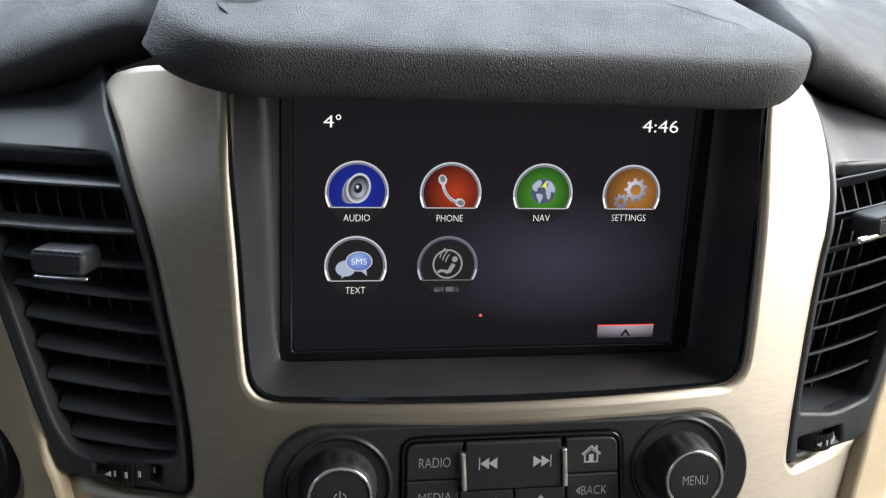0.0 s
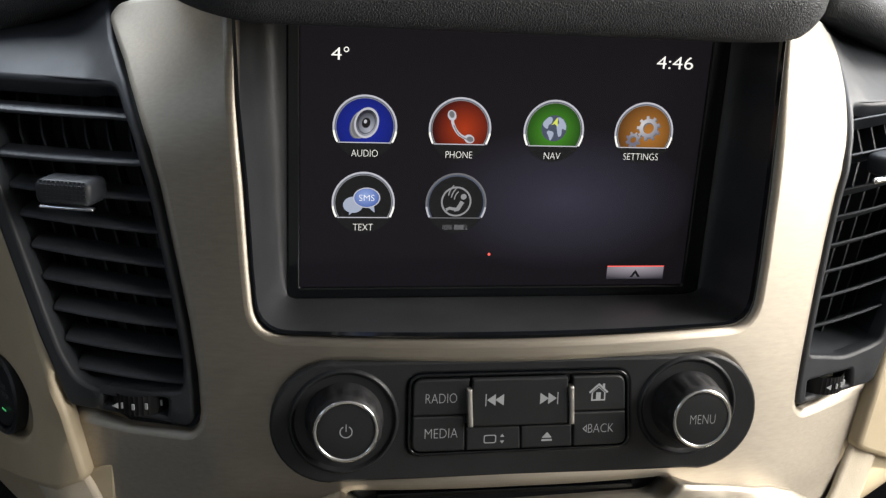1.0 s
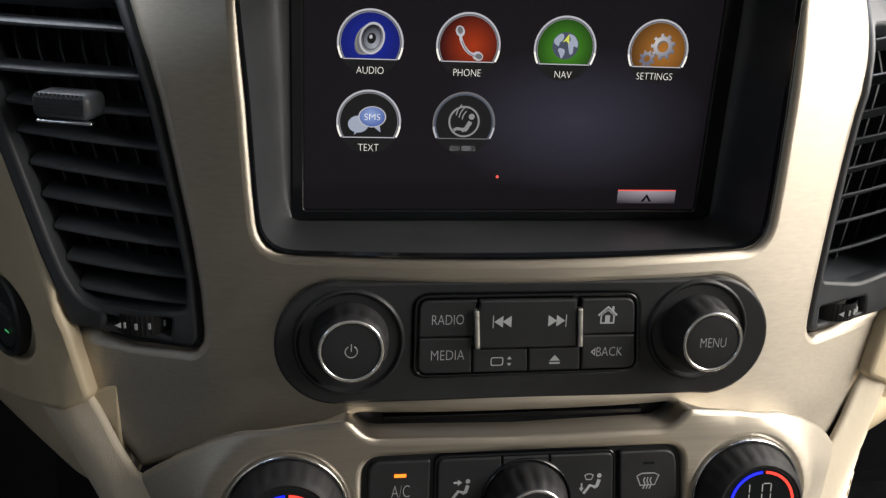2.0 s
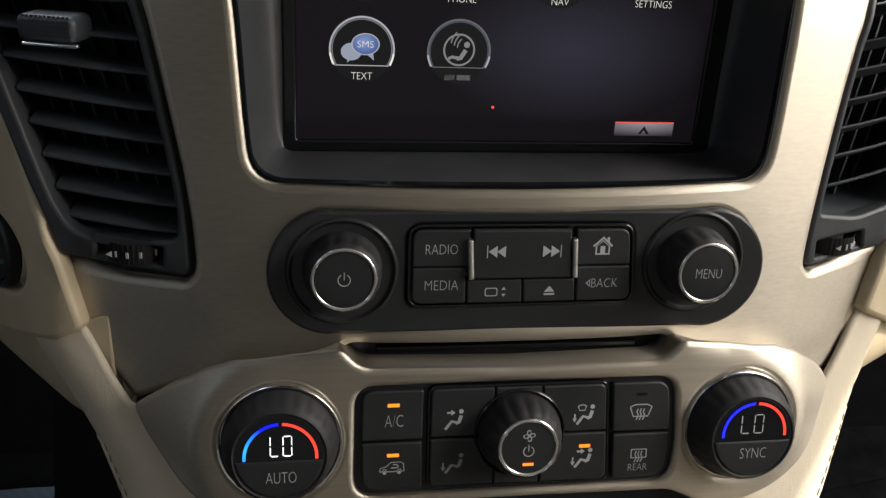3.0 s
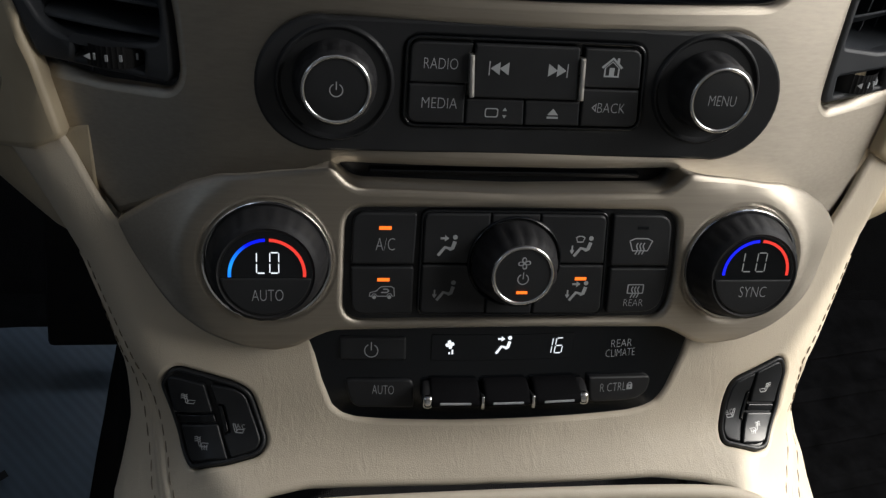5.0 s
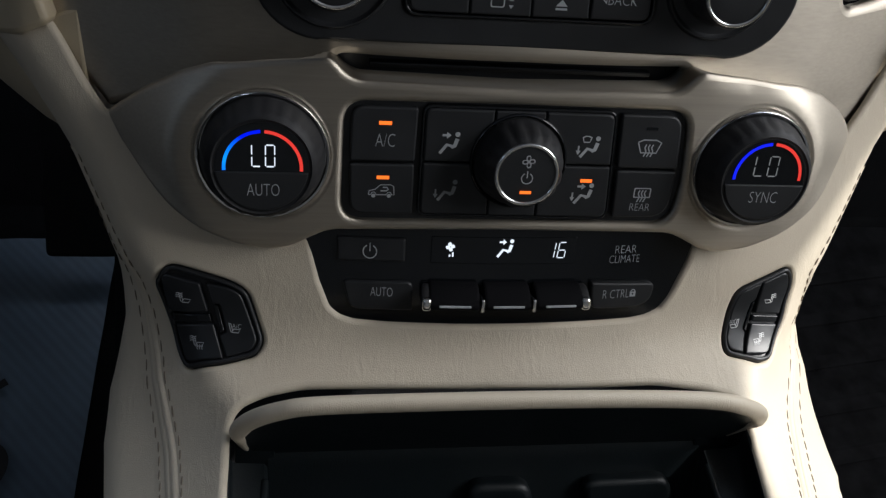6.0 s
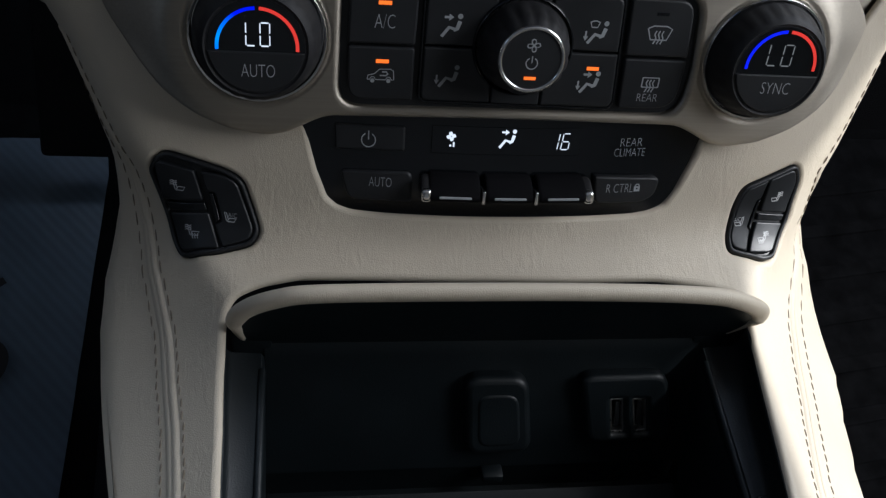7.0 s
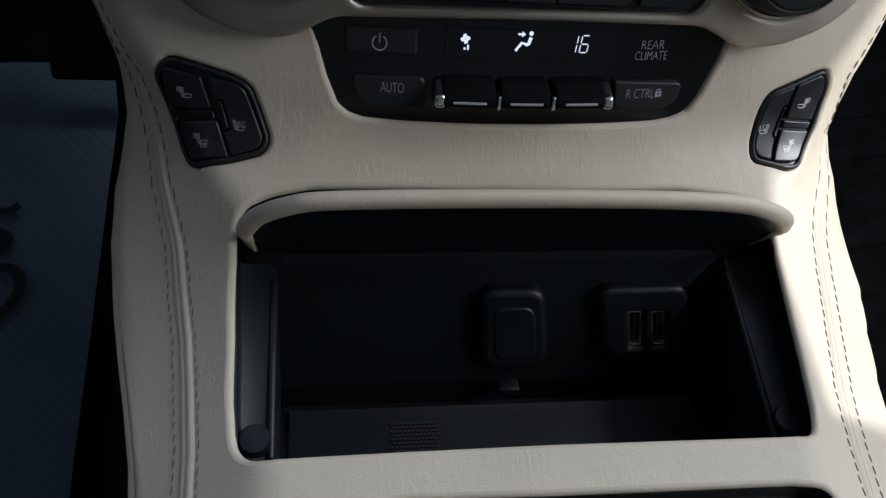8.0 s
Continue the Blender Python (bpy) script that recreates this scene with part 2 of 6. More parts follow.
def fill(loops, extra=()):
    """Triangles of the region inside the loops: all points and index triples."""
    from mathutils.geometry import delaunay_2d_cdt
    pts, edges = [], []
    for lp in loops:
        s = len(pts)
        pts += [tuple(p) for p in lp]
        edges += [(s + i, s + (i + 1) % len(lp)) for i in range(len(lp))]
    pts += [tuple(p) for p in extra]
    vs, _, fs, *_ = delaunay_2d_cdt([Vector(p) for p in pts], edges, [], 0, 1e-7)
    V = np.array([tuple(v) for v in vs])
    F = np.array([tuple(f) for f in fs if len(f) == 3])
    C = V[F].mean(1)
    F = F[inside(C, loops)]
    a = V[F]
    flip = ((a[:, 1, 0] - a[:, 0, 0]) * (a[:, 2, 1] - a[:, 0, 1]) - (a[:, 1, 1] - a[:, 0, 1]) * (a[:, 2, 0] - a[:, 0, 0])) < 0
    F[flip] = F[flip][:, ::-1]
    return V, F


def onto(M, U, V, lift):
    """Points of the surface M at (U, V), raised by lift along its outward normal."""
    d = 2e-4
    P = M(U, V)
    N = np.cross(M(U + d, V) - M(U - d, V), M(U, V + d) - M(U, V - d))
    N /= np.linalg.norm(N, axis=1)[:, None]
    return P + N * np.asarray(lift).reshape(-1, 1)


def panel(loops, M, r=0.0008, depth=0.003, lift=0.0, grid=0.005, arc=3):
    """A plate on the surface M with rounded rims and openings: vertices and faces."""
    UV, L, faces, inner, total = [], [], [], [], 0
    for i, lp in enumerate(loops):
        a = np.array(lp, float)
        area = np.sum(a[:, 0] * np.roll(a[:, 1], -1) - a[:, 1] * np.roll(a[:, 0], -1))
        if (area < 0) == (i == 0):
            a = a[::-1]
        t = np.roll(a, -1, 0) - np.roll(a, 1, 0)
        t /= np.linalg.norm(t, axis=1)[:, None] + 1e-12
        nrm = np.stack([-t[:, 1], t[:, 0]], 1)
        rings = [(0.0, r + depth)] + [(r * (1 - math.cos(k / arc * math.pi / 2)), r * (1 - math.sin(k / arc * math.pi / 2))) for k in range(arc + 1)]
        m = len(a)
        for k, (ins, drop) in enumerate(rings):
            UV.append(a + nrm * ins)
            L.append(np.full(m, lift - drop))
            if k:
                s0, s1 = total + (k - 1) * m, total + k * m
                faces += [(s0 + j, s0 + (j + 1) % m, s1 + (j + 1) % m, s1 + j) for j in range(m)]
        inner.append(a + nrm * r)
        total += m * len(rings)
    allp = np.concatenate(inner)
    lo, hi = allp.min(0), allp.max(0)
    gx, gy = np.meshgrid(np.arange(lo[0] + grid / 2, hi[0], grid), np.arange(lo[1] + grid / 2, hi[1], grid))
    G = np.stack([gx.ravel(), gy.ravel()], 1)
    if len(G):
        G = G[inside(G, inner)]
    if len(G):
        near = np.array([np.min(np.sum((allp - g) ** 2, 1)) for g in G])
        G = G[near > (grid * 0.45) ** 2]
    V, F = fill(inner, G)
    UV.append(V)
    L.append(np.full(len(V), lift))
    faces += [tuple(int(q) + total for q in f) for f in F]
    UV, L = np.concatenate(UV), np.concatenate(L)
    return onto(M, UV[:, 0], UV[:, 1], L), faces


def decal(groups, M, lift, u=0.0, v=0.0, k=1.0):
    """Flat marks: each group is [outline, *holes], scaled by k about the point (u, v) of the surface."""
    P, faces = [], []
    n = 0
    for loops in groups:
        V, F = fill([[(u + x * k, v + y * k) for x, y in lp] for lp in loops])
        P.append(onto(M, V[:, 0], V[:, 1], np.full(len(V), lift)))
        faces += [tuple(int(q) + n for q in f) for f in F]
        n += len(V)
    return np.concatenate(P), faces


def lettering(text, M, u, v, height, width=None, lift=0.0003, shear=0.0, weight=-0.019):
    """Words in the built-in font, laid on a surface round (u, v)."""
    c = bpy.data.curves.new("words", "FONT")
    c.body, c.size, c.resolution_u, c.shear, c.offset = text, 1.0, 3, shear, weight
    ob = bpy.data.objects.new("words", c)
    scene.collection.objects.link(ob)
    bpy.context.view_layer.update()
    me = bpy.data.meshes.new_from_object(ob)
    P = np.array([tuple(p.co[:2]) for p in me.vertices])
    faces = [tuple(p.vertices) for p in me.polygons]
    bpy.data.objects.remove(ob)
    bpy.data.curves.remove(c)
    bpy.data.meshes.remove(me)
    lo, hi = P.min(0), P.max(0)
    ky = height / (hi[1] - lo[1])
    kx = width / (hi[0] - lo[0]) if width else ky * 0.82
    P = (P - (lo + hi) / 2) * (kx, ky) + (u, v)
    return onto(M, P[:, 0], P[:, 1], np.full(len(P), lift)), faces


def axes(M, u, v, lift=0.0):
    one = np.array([u]), np.array([v])
    p = onto(M, *one, [lift])[0]
    n = onto(M, *one, [lift + 0.01])[0] - p
    n /= np.linalg.norm(n)
    t = M(one[0] + 1e-4, one[1])[0] - M(*one)[0]
    t -= n * (t @ n)
    t /= np.linalg.norm(t)
    return p, t, np.cross(n, t), n


def lathe(M, u, v, profile, seg=64, flutes=0, deep=0.0, lo=-1.0, hi=-1.0):
    """A turned shape of (radius, height) round the surface's normal at (u, v); flutes cut the heights between lo and hi."""
    p, t, b, n = axes(M, u, v)
    V, faces = [], []
    for k, (r, h) in enumerate(profile):
        for j in range(seg):
            a = 2 * math.pi * j / seg
            rr = r
            if flutes and lo <= h <= hi:
                rr = r - deep * (0.5 + 0.5 * math.cos(a * flutes)) ** 2
            V.append(p + (t * math.cos(a) + b * math.sin(a)) * rr + n * h)
            if k:
                q = (k - 1) * seg
                faces.append((q + j, q + (j + 1) % seg, q + seg + (j + 1) % seg, q + seg + j))
    top = (len(profile) - 1) * seg
    faces.append(tuple(top + j for j in range(seg)))
    return np.array(V), faces


def plane_at(M, u, v, lift):
    """A flat surface through a point of M, touching it, in the same coordinates."""
    p, t, b = axes(M, u, v, lift)[:3]

    def flat(U, V):
        U, V = np.asarray(U, float), np.asarray(V, float)
        return p + (U - u)[:, None] * t + (V - v)[:, None] * b

    return flat


def loft(rows, closed=False):
    """A skin over equal rows of points."""
    n = len(rows[0])
    V = np.array([p for row in rows for p in row], float)
    faces = []
    for i in range(len(rows) - 1):
        for j in range(n if closed else n - 1):
            j1 = (j + 1) % n
            faces.append((i * n + j, i * n + j1, (i + 1) * n + j1, (i + 1) * n + j))
    return V, faces


def tube(path, r, seg=8, squash=(1.0, 1.0)):
    """A round cord along a path, with closed ends; r may change along it."""
    p = np.array(path, float)
    t = np.gradient(p, axis=0)
    t /= np.linalg.norm(t, axis=1)[:, None]
    up = np.array([0.0, -0.45, 0.9])
    rows = []
    for q, d, r in zip(p, t, np.broadcast_to(r, len(p))):
        s = np.cross(d, up)
        s /= np.linalg.norm(s) + 1e-9
        w = np.cross(s, d)
        rows.append([q + s * r * squash[0] * math.cos(a) + w * r * squash[1] * math.sin(a) for a in np.linspace(0, 2 * math.pi, seg, endpoint=False)])
    V, faces = loft(rows, True)
    faces.append(tuple(range(seg))[::-1])
    faces.append(tuple(len(V) - seg + k for k in range(seg)))
    return V, faces


def block(centre, size, bevel=0.001, seg=2, turn=None):
    """A box with rounded edges, as vertices and faces."""
    bm = bmesh.new()
    bmesh.ops.create_cube(bm, size=1.0)
    bmesh.ops.scale(bm, vec=size, verts=bm.verts)
    if bevel:
        bmesh.ops.bevel(bm, geom=list(bm.edges), offset=bevel, segments=seg, profile=0.5, affect="EDGES")
    m = Matrix.Translation(centre) @ (turn or Matrix.Identity(4))
    bm.transform(m)
    bm.verts.index_update()
    V = np.array([tuple(v.co) for v in bm.verts])
    faces = [tuple(v.index for v in f.verts) for f in bm.faces]
    bm.free()
    return V, faces


def join(*geos):
    V, F, n = [], [], 0
    for v, f in geos:
        V.append(np.asarray(v, float))
        F += [tuple(int(q) + n for q in face) for face in f]
        n += len(v)
    return np.concatenate(V), F


def as_mesh(name, geo, material, origin, smooth=True):
    V, F = geo
    me = bpy.data.meshes.new(name)
    me.from_pydata([tuple(p) for p in np.asarray(V, float) - np.array(origin)], [], [tuple(int(q) for q in f) for f in F])
    me.materials.append(material)
    if smooth:
        me.shade_smooth()
        me.set_sharp_from_angle(angle=radians(42))
    return me


def thing(name, label, category, origin=(0, 0, 0), group="", kind=""):
    """An Empty that carries the parts of one thing of the dashboard."""
    ob = new(name)
    ob.empty_display_size = 0.01
    ob.matrix_world = BASE @ Matrix.Translation(origin)
    ORIGIN[ob] = origin
    return tagged(ob, label, category, group, kind)


def part(name, geo, material, parent, label="", smooth=True):
    o = ORIGIN[parent]
    ob = new(name, as_mesh(name, geo, material, o, smooth))
    ob.parent = parent
    ORIGIN[ob] = o
    return tagged(ob, label)


def solo(name, geo, material, label, category, origin=(0, 0, 0), group="", kind="", smooth=True, base=None):
    """A thing that is one mesh."""
    ob = new(name, as_mesh(name, geo, material, origin, smooth))
    ob.matrix_world = (BASE if base is None else base) @ Matrix.Translation(origin)
    ORIGIN[ob] = origin
    return tagged(ob, label, category, group, kind)


def surface(f):
    """A surface y = f(x, z) of the dashboard, as a map of (u, v) = (x, z)."""
    def M(U, V):
        U, V = np.asarray(U, float), np.asarray(V, float)
        return np.stack([U, f(U, V), V], 1)
    return M


def mirror(pts):
    return [(-p[0], *p[1:]) for p in pts]


# ---- the dashboard's surfaces ----
def f_sweep(x, z):
    return -0.0575 + 0.8 * x * x + 0.1 * (z + 0.012)


def wing_fold(x, z):
    """The trim bends back along a crease that runs down from each vent's inner corner."""
    d = (np.abs(x) - np.where(x > 0, 0.1332, 0.1258) - 0.24 * (z + 0.0132)) * 0.972
    low = np.clip((-0.006 - z) / 0.010, 0, 1)
    return 0.08 * (d + np.hypot(d, 0.0018)) * low * low * (3 - 2 * low)


def f_upper(x, z):
    edge = 0.1430 + 0.53 * np.clip(z - 0.09, 0, None)
    corner = np.clip((np.abs(x) - 0.108) / (edge - 0.108), 0, 1.25) ** 1.25
    return f_sweep(x, z) + wing_fold(x, z) + 12.3 * np.clip(z - 0.09, 0, None) ** 1.86 * corner


def f_climate(x, z):
    return -0.070 - 0.18 * (-0.052 - z)


def f_bone(x, z):
    """Flat round each dial, then folding back along a ring; the fold dies away towards the keys and the console."""
    d = np.hypot(np.clip(np.abs(x) - 0.0972, 0, None), z + 0.0728) - 0.0322
    k = np.clip((np.abs(x) - 0.070) / 0.032, 0, 1)
    q = np.clip((-0.078 - z) / 0.024, 0, 1)
    return f_climate(x, z) + 0.50 * (d + np.hypot(d, 0.0022)) * k * k * (3 - 2 * k) * (1 - 0.65 * q * q * (3 - 2 * q))


UPPER = surface(f_upper)
VENT = surface(lambda x, z: f_upper(x, z) + 0.0022)
CLIMATE, BONE = surface(f_climate), surface(f_bone)
DISPLAY = surface(lambda x, z: 0 * x)
RADIO = surface(lambda x, z: -0.0555 + 0.1 * z + 0 * x)
REAR = surface(lambda x, z: -0.0782 - 0.28 * (-0.105 - z) + 0.8 * x * x)

# The console: a profile that runs down the stack and out between the seats, crowned across.
PROFILE = np.array(spline([(-0.046, 0.03), (-0.052, -0.02), (-0.058, -0.05), (-0.066, -0.08), (-0.0755, -0.105), (-0.083, -0.125), (-0.0895, -0.145),
                           (-0.099, -0.157), (-0.118, -0.166), (-0.15, -0.1735), (-0.21, -0.187), (-0.27, -0.2005), (-0.33, -0.213)], 10, False))
ARC = np.concatenate([[0], np.cumsum(np.linalg.norm(np.diff(PROFILE, axis=0), axis=1))])


def s_of(z):
    """The place along the console's profile at height z."""
    return float(np.interp(-z, -PROFILE[:, 1], ARC))


def shoulder(z, side=-1):
    """Half-width at which the console's skin begins to roll, the roll's angle, where its second, steeper roll begins, and the first roll's radius."""
    zs = [-0.21, -0.19, -0.185, -0.18, -0.175, -0.17, -0.165, -0.16, -0.15, -0.13, -0.09, -0.05, 0.03]
    w0 = np.interp(z, zs, [0.090, 0.090, 0.090, 0.091, 0.092, 0.092, 0.102, 0.112, 0.1193, 0.134, 0.152, 0.180, 0.205])
    a1 = np.radians(np.interp(z, zs, [28, 28, 28, 28, 28, 28, 32, 36, 42, 55, 70, 75, 75]))
    e2 = np.interp(z, zs, [0.057, 0.0575, 0.059, 0.061, 0.064, 0.069, 0.065, 0.056, 0.043, 0.031, 0.026, 0.026, 0.026])
    right_w0 = np.interp(z, zs, [0.090, 0.090, 0.090, 0.091, 0.092, 0.094, 0.105, 0.124, 0.1385, 0.1450, 0.163, 0.184, 0.205])
    right_a1 = np.radians(np.interp(z, zs, [28, 28, 28, 28, 28, 28, 32, 40, 58, 66, 66, 68, 68]))
    right_e2 = np.interp(z, zs, [0.056, 0.058, 0.060, 0.062, 0.066, 0.072, 0.063, 0.046, 0.030, 0.026, 0.026, 0.026, 0.026])
    right_rho = np.interp(z, [-0.165, -0.15], [0.022, 0.015])
    right = np.asarray(side) > 0
    return np.where(right, right_w0, w0), np.where(right, right_a1, a1), np.where(right, right_e2, e2), np.where(right, right_rho, 0.022)


def CONSOLE(U, V):
    """(u, v): u across, v = minus the way along the profile; beyond its shoulders the skin rolls down the sides."""
    U, S = np.asarray(U, float), -np.asarray(V, float)
    y, z = np.interp(S, ARC, PROFILE[:, 0]), np.interp(S, ARC, PROFILE[:, 1])
    ty, tz = np.interp(S + 0.004, ARC, PROFILE[:, 0]) - np.interp(S - 0.004, ARC, PROFILE[:, 0]), np.interp(S + 0.004, ARC, PROFILE[:, 1]) - np.interp(S - 0.004, ARC, PROFILE[:, 1])
    ln = np.hypot(ty, tz) + 1e-9
    iy, iz = -tz / ln, ty / ln
    w0, a1, e2, rho = shoulder(z, U)
    c = np.interp(z, [-0.175, -0.16], [0.0, 0.8])
    e = np.clip(np.abs(U) - w0, 0, None)
    rho2, a2 = 0.010, math.radians(84)
    e1 = rho * a1
    p1 = np.clip(e, 0, e1)
    run = rho * np.sin(p1 / rho)
    drop = rho * (1 - np.cos(p1 / rho))
    st = np.clip(e - e1, 0, np.clip(e2 - e1, 0, None))
    run += st * np.cos(a1)
    drop += st * np.sin(a1)
    q = np.clip(e - np.maximum(e1, e2), 0, rho2 * np.clip(a2 - a1, 0, None))
    run += rho2 * (np.sin(a1 + q / rho2) - np.sin(a1))
    drop += rho2 * (np.cos(a1) - np.cos(a1 + q / rho2))
    rest = np.clip(e - np.maximum(e1, e2) - rho2 * np.clip(a2 - a1, 0, None), 0, None)
    a3 = np.maximum(a1, a2)
    run += rest * np.cos(a3)
    drop += rest * np.sin(a3)
    x = np.sign(U) * (np.minimum(np.abs(U), w0) + run)
    cap = np.minimum(np.abs(U), w0 + 0.02)
    return np.stack([x, y + c * cap * cap + drop * iy, z + drop * iz], 1)


def con(pts):
    """Points (x, z) of the console as (u, v)."""
    return [(p[0], -s_of(p[1]), *p[2:]) for p in pts]


# ---- the cabin ----
def slab(name, verts_faces, material, label, category, smooth=False):
    return solo(name, verts_faces, material, label, category, kind="structure", smooth=smooth, base=Matrix.Identity(4))


def wall_with_opening(x0, x1, z0, z1, ox0, ox1, oz0, oz1, put):
    """Four blocks round an opening; put(a0, a1, b0, b1) makes one of them."""
    return join(put(x0, x1, z0, oz0), put(x0, x1, oz1, z1), put(x0, ox0, oz0, oz1), put(ox1, x1, oz0, oz1))


def box(x0, x1, y0, y1, z0, z1, bevel=0.0):
    return block(((x0 + x1) / 2, (y0 + y1) / 2, (z0 + z1) / 2), (x1 - x0, y1 - y0, z1 - z0), bevel)


slab("floor", join(box(-0.85, 0.85, -1.3, 0.26, -0.03, 0.0)), CARPET, "black carpeted car floor under the dashboard", "floor")
slab("toe_board", loft([[(x, 0.26, -0.0), (x, 0.48, 0.16), (x, 0.62, 0.40), (x, 0.66, 0.62)] for x in (-0.85, 0.0, 0.85)]), CARPET, "black carpeted toe board below the dashboard", "wall")
slab("roof", box(-0.85, 0.85, -1.3, 0.10, 1.22, 1.25), HEADLINER, "light grey fabric headliner", "ceiling")
# plain wall out of view, pale enough to throw light back on the metal
slab("wall_back", box(-0.85, 0.85, -1.33, -1.30, 0.0, 1.25), BACK_WALL, "unseen grey-beige back wall, toned to reflect light forward", "wall")
# unseen side walls: tones and openings chosen to shape light on the stack
for side, nm in ((-1, "wall_driver_door"), (1, "wall_passenger_door")):
    slab(nm, wall_with_opening(-1.3, 0.72, 0.0, 1.25, *((-0.72, 0.56, 0.72, 1.189) if side > 0 else (-0.62, -0.18, 0.90, 1.10)), lambda a0, a1, b0, b1: box(min(side * 0.85, side * 0.90), max(side * 0.85, side * 0.90), a0, a1, b0, b1)), CREAM_SMOOTH if side > 0 else TRIM_GREY, "unseen cream side wall, its opening sized to bound the sun" if side > 0 else "unseen dark side wall, its opening narrowed to dim the left", "wall")
slab("windscreen_pillars", join(box(-0.85, -0.78, 0.08, 0.16, 0.75, 1.25), box(0.78, 0.85, 0.08, 0.16, 0.75, 1.25)), TRIM_GREY, "dark windscreen pillars at both sides", "wall")


# added out of view: blocks the sun so its strip on the console ends
slab("sun_strip_blocker", box(0.852, 0.898, -0.44, -0.295, 0.70, 1.21, 0.006), TRIM_GREY, "dark unseen block in the passenger opening that ends the sun strip", "wall")


# ---- dashboard pads ----
def hood():
    """A padded hood: one section carried round a rounded rectangle in plan, the top sloping up to the back."""
    fy = -0.0575

    def flank(hw, rc):
        out = [(hw, 0.30), (hw, 0.20), (hw, 0.12), (hw, 0.06)] + [(hw, y) for y in np.linspace(0.03, fy + rc, 4)][:-1]
        out += [(hw - rc + rc * math.cos(a), fy + rc - rc * math.sin(a)) for a in np.linspace(0, math.pi / 2, 15)]
        return out + [(x, fy) for x in np.linspace(hw - rc, 0, 14)[1:]]

    left, right = 0.1490, 0.1245
    plan = mirror(flank(left, 0.048)) + flank(right, 0.034)[:-1][::-1]
    p = np.array(plan)
    t = np.gradient(p, axis=0)
    t /= np.linalg.norm(t, axis=1)[:, None]
    inn = np.stack([-t[:, 1], t[:, 0]], 1)
    sec = [(0.060, 0.1560, 0.0), (0.030, 0.1500, 0.2), (0.018, 0.1462, 0.6), (0.0125, 0.1450, 0.8), (0.0092, 0.1455, 0.9), (0.0068, 0.1475, 1.0), (0.0046, 0.1506, 1.0), (0.0024, 0.1546, 0.9), (0.0008, 0.1584, 0.8), (0.0, 0.1618, 0.8), (0.0006, 0.1640, 0.7), (0.0026, 0.1656, 0.6), (0.0080, 0.1672, 0.4), (0.016, 0.1688, 0.2), (0.030, 0.1710, 0.0), (0.050, 0.1732, 0.0), (0.080, 0.1747, 0.0), (0.1235, 0.1757, 0.0)]
    rows = []
    hw = np.where(p[:, 0] < 0, left, right)
    for d, z, side_lift in sec:
        q = p + inn * d
        end = np.clip((np.abs(p[:, 0]) - (hw - 0.054)) / 0.054, 0, 1) ** 2
        if z > 0.152:
            q = q + inn * (np.where(p[:, 0] < 0, 1.0, 0.14) * end * min(1.5 * (z - 0.152), 0.020))[:, None]
        if d > 0.028:
            lean_in = 0.020 * end * np.where(p[:, 0] < 0, 1.0, 0.14)
            q = np.stack([np.clip(p[:, 0], lean_in - left + d, right - d - lean_in), np.maximum(p[:, 1], fy + d)], 1)
        slope = 0.25 * np.clip(q[:, 1] - fy, 0, 0.30) * (1.0 if z > 0.1555 else 0.35)
        rows.append(np.stack([q[:, 0], q[:, 1], z + np.where(p[:, 0] < 0, 0.0085, 0.0040) * end * side_lift + slope], 1))
    V, F = loft(rows)
    return V, [f[::-1] for f in F]


solo("display_hood", hood(), DASH_LEATHER, "charcoal grained leather hood over the display", "dashboard", (0, 0, 0.17), kind="structure")


def pad(side):
    sec = spline([(0.12, 0.150), (0.06, 0.1525), (0.02, 0.1530), (0.004, 0.1525), (-0.010, 0.1530), (-0.0165, 0.1565), (-0.0190, 0.1625), (-0.0165, 0.1690), (-0.007, 0.1760), (0.020, 0.1880), (0.08, 0.2120), (0.20, 0.2560), (0.40, 0.3200)], 4, False)
    rows = []
    a0 = 0.1400 if side < 0 else 0.1270
    for a in np.concatenate([np.linspace(a0, a0 + 0.016, 9), np.linspace(a0 + 0.022, 0.60, 36)]):
        d = a - (0.1455 if side < 0 else 0.1335)
        k = max(0.0, 1 - (a - a0) / 0.0090) ** 2.5
        fall = float(np.interp(d, [-0.01, 0.0, 0.010, 0.031, 0.052, 0.12, 0.30, 0.50], [0.003, 0.004, 0.0015, -0.0065, -0.0155, -0.036, -0.070, -0.080]))
        rows.append([(side * a, y + 0.05 * d + (0.007 if side < 0 else 0.012) * k, z + fall - (0.003 if side < 0 else 0.005) * k * (z > 0.160)) for y, z in sec])
    # the pads lie further back than the hood's lip, and are that much larger
    rows = [[(-0.092 + (x + 0.092) * 1.157, -0.3756 + (y + 0.3756) * 1.157, 0.1758 + (z - 0.1758) * 1.157) for x, y, z in row] for row in rows]
    V, F = loft(rows)
    return V, F if side > 0 else [f[::-1] for f in F]


for side in (-1, 1):
    solo("dashboard_pad", pad(side), DASH_LEATHER, "charcoal grained leather pad along the dashboard top", "dashboard", (side * 0.3, 0, 0.17), "dashboard pads", "structure")

def dash_top():
    rows = []
    for x in np.linspace(-0.16, 0.16, 12):
        rows.append([(x, y, 0.1840 + 0.30 * (y - 0.02) + 0.10 * (x - 0.13)) for y in np.linspace(0.10, 0.48, 16)])
    V, F = loft(rows)
    return V, F


solo("dashboard_top", dash_top(), DASH_LEATHER, "charcoal dashboard top under the windscreen", "dashboard", (0, 0.2, 0.2), kind="structure")

